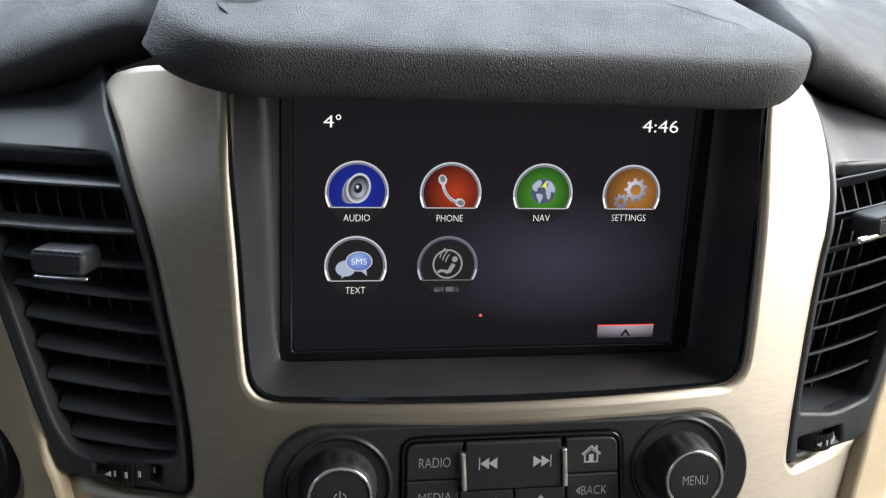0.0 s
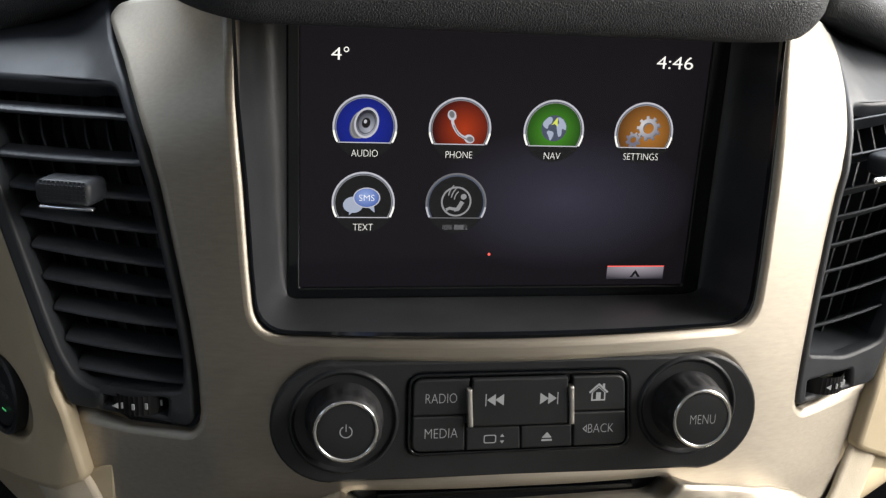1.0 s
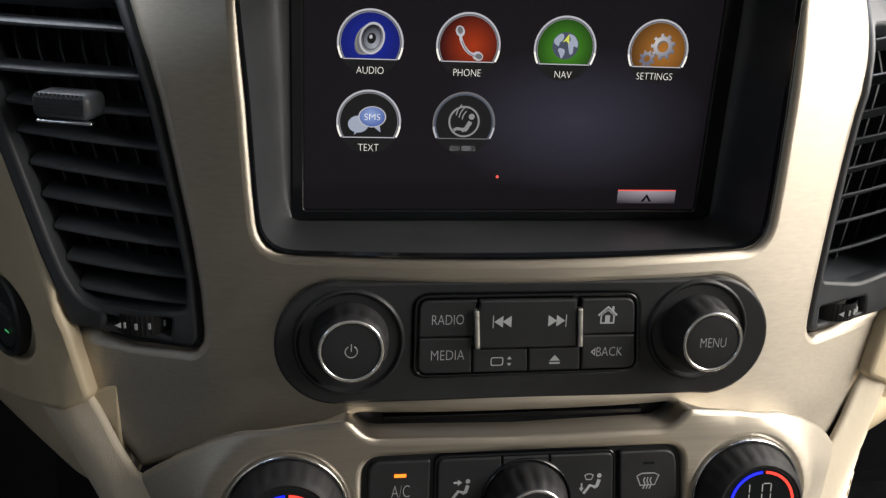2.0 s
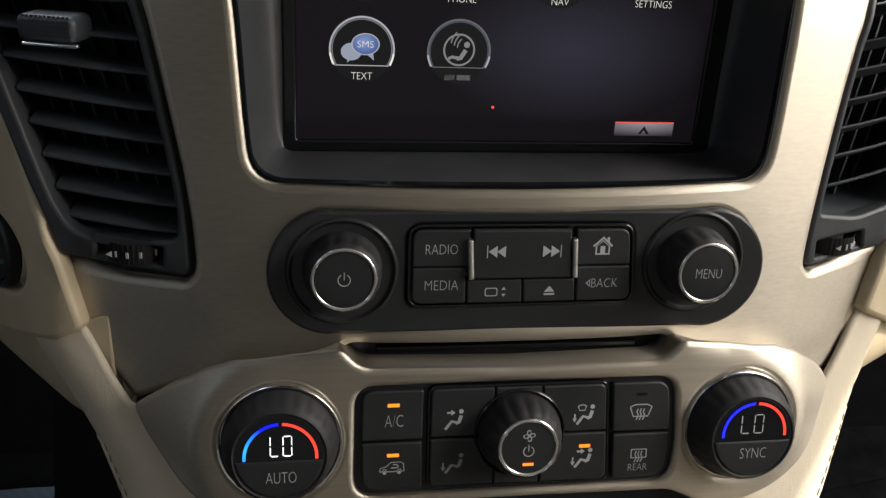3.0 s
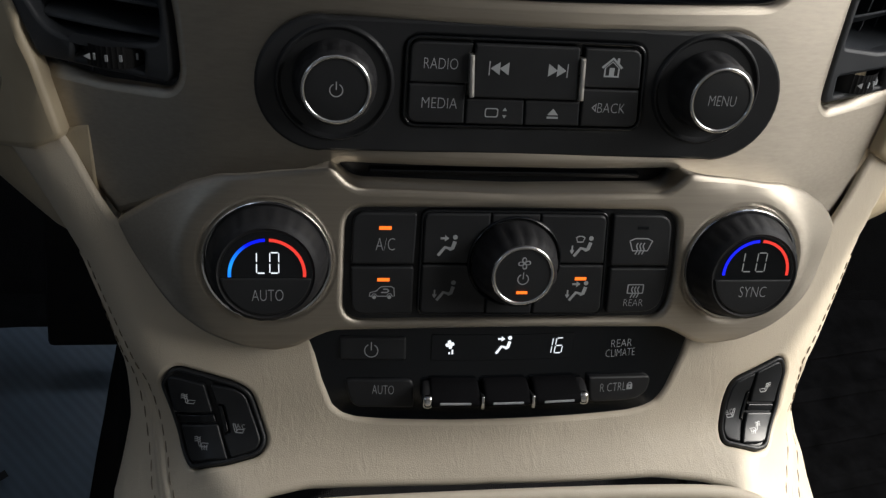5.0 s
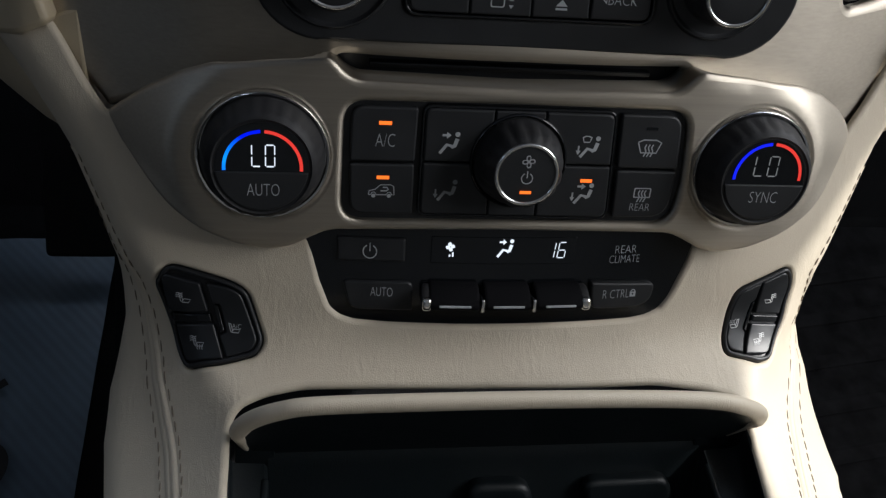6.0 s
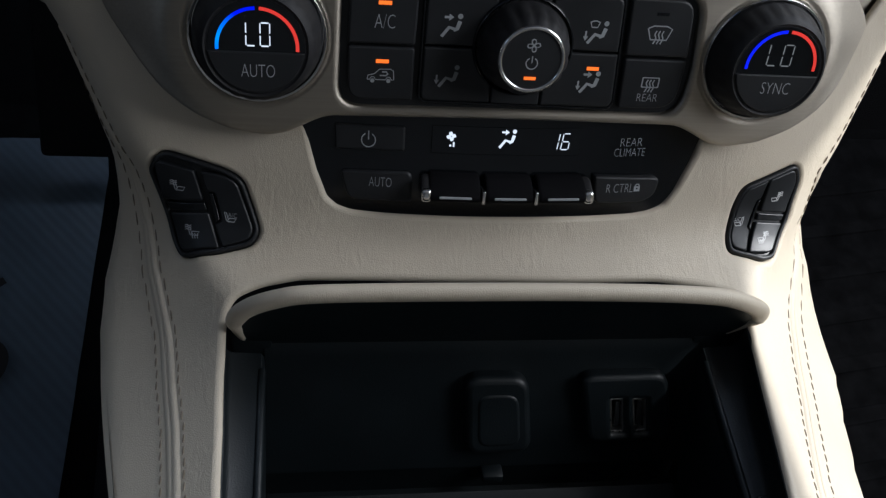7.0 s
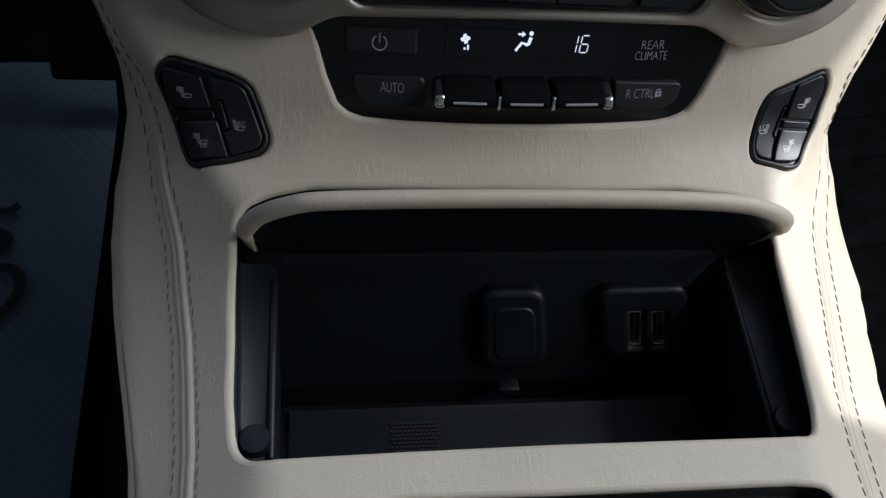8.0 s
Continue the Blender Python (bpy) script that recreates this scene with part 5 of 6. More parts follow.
# ---- disc slot ----
slot = thing("disc_slot", "narrow black disc slot under the radio keys", "slot", (0, -0.05, -0.041))
SLOT_BACK = surface(lambda x, z: -0.0485 + 0 * x)
part("slot_well", panel([rounded(box2(-0.085, -0.0500, 0.085, -0.0380), 0.001, 0.006)], SLOT_BACK, r=0.0004, depth=0.002, grid=0.02), BLACK, slot)
part("slot_flap", block((0, -0.0495, -0.0432), (0.112, 0.005, 0.0022), 0.0006, 2), GLOSS_BLACK, slot)

# ---- climate panel ----
climate = thing("climate_panel", "black climate control panel with a fan knob and lit keys", "climate control", (0, -0.073, -0.073))
CP = [(u * 1.035, (v + 0.0725) * 1.06 - 0.0725) for u, v in CLIMATE_HOLE]
part("faceplate", panel([CP], CLIMATE, r=0.0004, depth=0.003, lift=-0.0030, grid=0.01), BLACK, climate)
KH = 0.0002


def ckey(outline, corner=0.0012, lift=KH):
    return key(outline, CLIMATE, climate, lift, "", 0.0008, None, corner)


k = ckey([(-0.0628, -0.0518, 0.005), (-0.0381, -0.0518), (-0.0385, -0.0727), (-0.0632, -0.0727)])
print_on("A/C", CLIMATE, k, -0.0501, -0.0643, 0.0050, 0.0074, KH + 0.0002)
mark([[box2(-0.0024, -0.0007, 0.0024, 0.0007)]], CLIMATE, k, -0.0503, -0.0577, 1, KH + 0.0002, AMBER, "lamp")
k = ckey([(-0.0632, -0.0738), (-0.0385, -0.0738), (-0.0382, -0.0940), (-0.0626, -0.0940, 0.006)])
mark([[box2(-0.0024, -0.0007, 0.0024, 0.0007)]], CLIMATE, k, -0.0503, -0.0790, 1, KH + 0.0002, AMBER, "lamp")
car = [(-0.0050, -0.0012), (-0.0048, 0.0004), (-0.0024, 0.0010), (-0.0006, 0.0028), (0.0034, 0.0029), (0.0046, 0.0022), (0.0049, -0.0012), (0.0040, -0.0012), (0.0034, -0.0002), (0.0024, -0.0002), (0.0018, -0.0012), (-0.0020, -0.0012), (-0.0026, -0.0002), (-0.0036, -0.0002), (-0.0042, -0.0012)]
mark([[stroke(car + car[:1], 0.00034)], [circle(-0.0031, -0.0016, 0.0008, 12)], [circle(0.0029, -0.0016, 0.0008, 12)], [stroke([(-0.0004, 0.0004), (0.0018, 0.0004), (0.0026, 0.0010), (0.0020, 0.0018), (0.0004, 0.0018)], 0.0005)]], CLIMATE, k, -0.0506, -0.0848, 1.0, KH + 0.0002)
MID = [(-0.0352, -0.0518, 0.003), (0.0385, -0.0520, 0.003), (0.0408, -0.0945, 0.004), (-0.0352, -0.0938, 0.003)]
part("key_frame", panel([rounded([(-0.0364, -0.0506, 0.004), (0.0396, -0.0508, 0.004), (0.0420, -0.0957, 0.005), (-0.0364, -0.0950, 0.004)], 0.003, 0.003), rounded(MID, 0.003, 0.003)], CLIMATE, r=0.0005, depth=0.003, lift=KH - 0.0006, grid=0.02), GLOSS_BLACK, climate, "gloss black rim round the keys")
FAN = (0.0020, -0.0714)


def seated(arrows, screen=False):
    g = [[circle(0.0026, 0.0034, 0.0009, 12)], [stroke([(0.0026, 0.0018), (0.0018, -0.0008), (0.0006, -0.0012)], 0.0014)], [stroke([(0.0010, -0.0010), (-0.0010, -0.0004), (-0.0034, -0.0036)], 0.0011)]]
    if "f" in arrows:
        g.append([[(-0.0028, 0.0026), (-0.0012, 0.0026), (-0.0012, 0.0018), (0.0004, 0.0030), (-0.0012, 0.0042), (-0.0012, 0.0034), (-0.0028, 0.0034)]])
    if "d" in arrows:
        g.append([[(-0.0046, 0.0006), (-0.0040, 0.0006), (-0.0040, -0.0012), (-0.0034, -0.0012), (-0.0043, -0.0028), (-0.0052, -0.0012), (-0.0046, -0.0012)]])
    if screen:
        g.append([[(-0.0034, 0.0038), (-0.0022, 0.0044), (-0.0008, 0.0044), (0.0004, 0.0038), (-0.0004, 0.0018), (-0.0026, 0.0018)], [(-0.0029, 0.0036), (-0.0025, 0.0022), (-0.0005, 0.0022), (-0.0001, 0.0036), (-0.0010, 0.0040), (-0.0020, 0.0040)]])
    return g


quads = {
    "a": ([(-0.0352, -0.0518, 0.003), (-0.0090, -0.0518), (-0.0090, -0.0723), (-0.0352, -0.0723)], "f", -0.0255, -0.0650, PRINT),
    "b": ([(-0.0352, -0.0731), (-0.0085, -0.0731), (-0.0085, -0.0938), (-0.0352, -0.0938, 0.003)], "d", -0.0250, -0.0840, PRINT_DIM),
    "c": ([(0.0115, -0.0519), (0.0384, -0.0520, 0.003), (0.0394, -0.0723), (0.0115, -0.0723)], "ds", 0.0300, -0.0652, PRINT),
    "d": ([(0.0115, -0.0731), (0.0395, -0.0731), (0.0407, -0.0944, 0.004), (0.0115, -0.0941)], "fd", 0.0302, -0.0844, PRINT),
}
for q, (outline, arrows, u, v, mt) in quads.items():
    k = ckey(outline, 0.0006)
    mark(seated(arrows, "s" in arrows), CLIMATE, k, u, v, 1.08, KH + 0.0002, mt)
    if q == "d":
        mark([[box2(-0.0024, -0.0007, 0.0024, 0.0007)]], CLIMATE, k, 0.0304, -0.0788, 1, KH + 0.0002, AMBER, "lamp")
part("blank", panel([rounded([(-0.0084, -0.0519), (0.0109, -0.0519), (0.0109, -0.0941), (-0.0080, -0.0939)], 0.0006, 0.003)], CLIMATE, r=0.0006, depth=0.002, lift=KH, grid=0.01), KEY_BLACK, climate)
k = ckey([(0.0412, -0.0518), (0.0660, -0.0518, 0.006), (0.0676, -0.0733), (0.0424, -0.0733)])
fan_glass = [(-0.0048, 0.0028), (-0.0026, 0.0038), (0.0026, 0.0038), (0.0048, 0.0028), (0.0032, -0.0014), (-0.0032, -0.0014)]
wave = lambda dx: stroke(spline([(dx + 0.0002, 0.0020), (dx - 0.0003, 0.0006), (dx + 0.0003, -0.0010), (dx - 0.0005, -0.0030)], 4, False), 0.0005)
mark([[stroke(fan_glass + fan_glass[:1], 0.0005)], [wave(-0.0014)], [wave(0.0)], [wave(0.0014)]], CLIMATE, k, 0.0541, -0.0653, 1.0, KH + 0.0002)
mark([[box2(-0.0024, -0.0006, 0.0024, 0.0006)]], CLIMATE, k, 0.0541, -0.0570, 1, KH + 0.0002, GLOSS_BLACK, "lamp")
k = ckey([(0.0426, -0.0744), (0.0677, -0.0744), (0.0667, -0.0938, 0.008), (0.0434, -0.0944)])
rect = rounded(box2(-0.0036, -0.0012, 0.0036, 0.0030), 0.0006, 0.001)
mark([[rect, [(x * 0.86, 0.0009 + (y - 0.0009) * 0.80) for x, y in rect]], [wave(-0.0013)], [wave(0.0)], [wave(0.0013)]], CLIMATE, k, 0.0546, -0.0843, 1.0, KH + 0.0002)
print_on("REAR", CLIMATE, k, 0.0545, -0.0895, 0.0030, 0.0084, KH + 0.0002)
# fan knob
part("knob_well", lathe(CLIMATE, *FAN, [(0.0195, -0.001), (0.0192, 0.0007), (0.0186, 0.0012), (0.0180, 0.0006), (0.0170, -0.0008)], 64), GLOSS_BLACK, climate, "gloss black collar")
k = part("knob", lathe(CLIMATE, *FAN, [(0.0172, -0.001), (0.0172, 0.002), (0.0166, 0.0042), (0.0158, 0.0085), (0.0144, 0.0128), (0.0124, 0.0146)], 96, 16, 0.0007, 0.003, 0.0135), GRIP, climate, "round fluted fan knob")
part("chrome_ring", lathe(CLIMATE, *FAN, [(0.0124, 0.0138)] + [(0.0116 + 0.0008 * math.cos(t), 0.0151 + 0.0008 * math.sin(t)) for t in np.linspace(0, math.pi, 9)] + [(0.0108, 0.0147)], 72), CHROME, k, "chrome ring")
part("cap", lathe(CLIMATE, *FAN, [(0.0110, 0.0143), (0.0111, 0.0152), (0.0095, 0.0153), (0.004, 0.0153)], 56), KEY_BLACK, k)
FK = plane_at(CLIMATE, *FAN, 0.0156)
petal = spline([(0.0, 0.0), (0.0007, 0.0012), (0.0003, 0.0024), (-0.0009, 0.0022), (-0.0010, 0.0008)], 5)
mark([[at(petal, 0, 0, 1, a), at([(x * 0.62 + 0.0000, y * 0.62 + 0.0005) for x, y in petal], 0, 0, 1, a)] for a in (0, 90, 180, 270)], FK, k, FAN[0], FAN[1] + 0.0054, 1.0, 0.0002)
mark(power_sign(1.0, 0.18), FK, k, FAN[0], FAN[1] - 0.0012, 0.0021, 0.0002)
mark([[box2(-0.0022, -0.0006, 0.0022, 0.0006)]], FK, k, FAN[0], FAN[1] - 0.0068, 1, 0.0002, AMBER, "lamp")


# ---- temperature dials ----
def segments(text):
    """Seven-segment figures, each 0.6 wide and 1 high."""
    seg = {"a": (0.08, 0.945, 0.52, 1.0), "b": (0.555, 0.55, 0.62, 0.95), "c": (0.555, 0.05, 0.62, 0.45), "d": (0.08, 0.0, 0.52, 0.06), "e": (-0.02, 0.05, 0.05, 0.45), "f": (-0.02, 0.55, 0.05, 0.95), "g": (0.08, 0.47, 0.52, 0.53)}
    on = {"L": "def", "O": "abcdef", "1": "bc", "6": "acdefg"}
    out = []
    for i, ch in enumerate(text):
        for s in on[ch]:
            x0, y0, x1, y1 = seg[s]
            out.append([box2(x0 + 0.85 * i, y0, x1 + 0.85 * i, y1)])
    mid = 0.3 + 0.85 * (len(text) - 1) / 2
    return [[[(x - mid, y - 0.5) for x, y in lp] for lp in g] for g in out]


def dial(c, word, label, figures, deep=False, down=0.0, wide=0.66, shift=0.0006):
    d = thing("temperature_dial", label, "dial", (c[0], -0.078, c[1]), "temperature dials")
    part("base_ring", lathe(CLIMATE, *c, [(0.0252, -0.006), (0.0250, 0.0002), (0.0243, 0.0012), (0.0236, 0.0010), (0.0233, -0.002)], 80), CHROME, d, "thin chrome ring")
    part("grip", lathe(CLIMATE, *c, [(0.0232, -0.003), (0.0230, 0.001), (0.0224, 0.0030), (0.0208, 0.0090), (0.0192, 0.0118), (0.0180, 0.0126), (0.0174, 0.0120)], 144, 24, 0.0004, 0.002, 0.0095), GRIP, d, "fluted grip")
    f = part("face", lathe(CLIMATE, *c, [(0.0175, 0.0095), (0.0173, 0.0118), (0.0165, 0.0121), (0.0160, 0.0121), (0.0158, 0.0121)], 72), GLOSS_BLACK, d, "gloss black dial face")
    P = plane_at(CLIMATE, *c, 0.0122)
    cx, cz = c[0] + 0.0004, c[1] + 0.0013 - down
    lower = [(c[0] + 0.0167 * math.cos(radians(t)), c[1] + 0.0167 * math.sin(radians(t))) for t in np.linspace(186, 354, 30)]
    key_part = part("key", panel([dense(lower, 0.002)], P, r=0.0005, depth=0.001, lift=0.0005, grid=0.008), KEY_BLACK, d)
    part("lettering", lettering(word, P, c[0] + 0.0005, c[1] - 0.0068 - down, 0.0046, 0.0116, 0.0008), PRINT, key_part)
    cold = picture_glow("blue_arc", (-0.0125, 0.0050), (0.010, 0.010), (0.02, 0.32, 1.0), (0.004, 0.010, 0.85), 1.7)
    part("cold_arc", decal([[arc_band(cx, cz, 0.0131, 0.0143, 93, 184, 30)]], P, 0.0003), DEEP_BLUE if deep else cold, f, "lit blue arc")
    part("hot_arc", decal([[arc_band(cx, cz, 0.0131, 0.0143, -4, 87, 30)]], P, 0.0003), HOT, f, "lit red arc")
    part("figures", decal([[[(x * wide, y) for x, y in lp] for lp in g] for g in segments("LO")], P, 0.0003, c[0] + shift, c[1] + 0.0060 - down, 0.0086), figures, f, "lit letters")


dial(DIAL_L, "AUTO", "round driver temperature dial with lit blue and red arcs", WHITE_LED, False, 0.0015)
dial(DIAL_R, "SYNC", "round passenger temperature dial with lit blue and red arcs", DIM_LED, True, 0.0, 0.78, -0.0008)

# ---- rear climate panel ----
rear = thing("rear_climate_panel", "gloss black rear climate panel with chrome-tipped toggle keys", "climate control", (0, -0.082, -0.12))
right_rim = [(0.0905, -0.1000, 0.002), (0.0895, -0.1050, 0.003), (0.0852, -0.1120), (0.0832, -0.1195), (0.0802, -0.1270), (0.0772, -0.1345), (0.0714, -0.1406, 0.006), (0.0600, -0.1432), (0.0389, -0.1438)]
left_rim = [(-0.0845, -0.1000, 0.002), (-0.0835, -0.1050, 0.003), (-0.0792, -0.1100), (-0.0765, -0.1215), (-0.0735, -0.1320), (-0.0695, -0.1388), (-0.0612, -0.1428, 0.006), (-0.0464, -0.1438)]
part("faceplate", panel([rounded(right_rim + left_rim[::-1], 0.002, 0.003)], REAR, r=0.0006, depth=0.003, lift=-0.0022, grid=0.008), GLOSS_BLACK, rear)


def rear_key(outline, lift, corner):
    return key(outline, REAR, rear, lift, "", 0.0009, BLACK, corner)


k = rear_key([(-0.0672, -0.1070), (-0.0396, -0.1064), (-0.0395, -0.1160), (-0.0668, -0.1168)], -0.0008, 0.001)
mark(power_sign(1.0, 0.16), REAR, k, -0.0538, -0.1122, 0.0027, -0.0006)
k = rear_key([(-0.0645, -0.1250, 0.002), (-0.0360, -0.1241, 0.003), (-0.0355, -0.1364), (-0.0612, -0.1368, 0.004)], -0.0006, 0.001)
print_on("AUTO", REAR, k, -0.0485, -0.1287, 0.0038, 0.0090, -0.0004)
k = rear_key([(0.0396, -0.1240), (0.0690, -0.1256, 0.003), (0.0676, -0.1332, 0.004), (0.0622, -0.1360, 0.006), (0.0410, -0.1357, 0.003)], 0.0008, 0.001)
print_on("R CTRL", REAR, k, 0.0512, -0.1293, 0.0037, 0.0118, 0.0010)
mark([[box2(-0.0013, -0.0020, 0.0013, 0.0002), circle(0, -0.0008, 0.0004, 10)], [arc_band(0, 0.0002, 0.0007, 0.0011, 0, 180, 10)]], REAR, k, 0.0588, -0.1289, 1.0, 0.0010)
print_on("REAR", REAR, rear, 0.0545, -0.1110, 0.0033, 0.0096, -0.0019)
print_on("CLIMATE", REAR, rear, 0.0543, -0.1152, 0.0033, 0.0136, -0.0019)
part("display_window", panel([rounded(box2(-0.0290, -0.1162, 0.0322, -0.1052), 0.0006, 0.004)], REAR, r=0.0002, depth=0.001, lift=-0.0018, grid=0.008), GLOSS_BLACK, rear)
blade = spline([(0.0, 0.0002), (0.0010, 0.0009), (0.0009, 0.0021), (-0.0004, 0.0021), (-0.0008, 0.0010)], 4)
mark([[at(blade, 0, 0, 0.82, t)] for t in (20, 110, 200, 290)], REAR, rear, -0.0213, -0.1092, 1.0, -0.0014, WHITE_LED)
mark([[box2(-0.0010, -0.0007, -0.0003, 0.0002)], [box2(0.0003, -0.0007, 0.0010, 0.0012)]], REAR, rear, -0.0208, -0.1126, 1.0, -0.0014, WHITE_LED, "level_bars")
mark(seated("f"), REAR, rear, 0.0016, -0.1097, 0.95, -0.0014, WHITE_LED)
part("figures", decal([[[(x * 0.8 + 0.12 * y, y) for x, y in lp] for lp in gr] for gr in segments("16")], REAR, -0.0014, 0.0234, -0.1103, 0.0068), WHITE_LED, rear, "lit figures 16")
xs = [-0.0305, -0.0079, 0.0133, 0.0354]
NOSE = [(-0.1238, -0.0020), (-0.1240, 0.0008), (-0.1250, 0.0030), (-0.1264, 0.0052), (-0.1280, 0.0074), (-0.1292, 0.0086), (-0.1304, 0.0090), (-0.1316, 0.0086), (-0.1326, 0.0072), (-0.1333, 0.0050), (-0.1336, 0.0020), (-0.1337, -0.0030)]


def nose_bar(x0, x1, grow=0.0):
    """A bar across the rear panel with the section of a rounded paddle."""
    mid = np.array([-0.1292, 0.0030])
    rows = []
    for x, k in ((x0, 0.90), (x0 + 0.0006, 0.98), (x0 + 0.0012, 1.0), (x1 - 0.0012, 1.0), (x1 - 0.0006, 0.98), (x1, 0.90)):
        sec = mid + (np.array(NOSE) - mid) * (k + grow)
        rows.append(onto(REAR, np.full(len(sec), x), sec[:, 0], sec[:, 1]))
    V, F = loft(rows, True)
    n = len(NOSE)
    return V, [f[::-1] for f in F] + [tuple(range(n)), tuple(len(V) - n + q for q in range(n))[::-1]]


for x0, x1 in zip(xs, xs[1:]):
    k = part("toggle", nose_bar(x0 + 0.0012, x1 - 0.0012), TOGGLE, rear, "toggle key with a white line")
    m = (x0 + x1) / 2
    part("line", panel([rounded([(m - 0.0064, -0.12995), (m + 0.0064, -0.12995), (m + 0.0064, -0.13085), (m - 0.0064, -0.13085)], 0.0003, 0.002)], REAR, r=0.0002, depth=0.0010, lift=0.0093, grid=0.01), PRINT, k, "white line")
for i, x in enumerate(xs):
    w = 0.0021 if i in (0, 3) else 0.0007
    tip_v, tip_f = block((0, 0, 0), (2 * w, 0.0075, 0.0056), min(0.0018, w * 0.8), 4)
    o, ta, tb, tn = axes(REAR, x, -0.1302, 0.0052)
    part("chrome_tip", (o + tip_v[:, :1] * ta - tip_v[:, 1:2] * tn + tip_v[:, 2:] * tb, tip_f), CHROME, rear, "chrome tip")
    if i in (0, 3):
        part("tip_shank", nose_bar(x - 0.0019, x + 0.0019, -0.16), GRIP, rear)


# ---- seat switches ----
def inset(loop, d):
    a = np.array(loop)
    if np.sum(a[:, 0] * np.roll(a[:, 1], -1) - a[:, 1] * np.roll(a[:, 0], -1)) < 0:
        a = a[::-1]
    t = np.roll(a, -1, 0) - np.roll(a, 1, 0)
    t /= np.linalg.norm(t, axis=1)[:, None] + 1e-12
    return [tuple(p) for p in a + np.stack([-t[:, 1], t[:, 0]], 1) * d]


def seat_sign(kind, flip):
    """A seat in outline, with the sign of what the key does beside its back."""
    back = [(-0.0012, 0.0024), (-0.0004, 0.0022), (0.0004, -0.0008), (-0.0004, -0.0012)]
    cushion = [(-0.0002, -0.0014), (0.0026, -0.0014), (0.0034, 0.0001), (0.0008, 0.0001)]
    g = [[stroke(back + back[:1], 0.0003)], [stroke(cushion + cushion[:1], 0.00034)]]
    if kind in ("heat", "both"):
        g += [[stroke(spline([(-0.0024, y), (-0.0015, y + 0.0004), (-0.0007, y), (0.0003, y + 0.0004)], 3, False), 0.0003)] for y in (0.0006, 0.0014, 0.0022)]
    if kind == "both":
        g += [[stroke(spline([(x, -0.0006), (x + 0.0003, -0.0013), (x, -0.0020), (x + 0.0003, -0.0027)], 3, False), 0.0003)] for x in (0.0006, 0.0016, 0.0026)]
    return [[[(x * flip, y) for x, y in lp] for lp in gr] for gr in g]


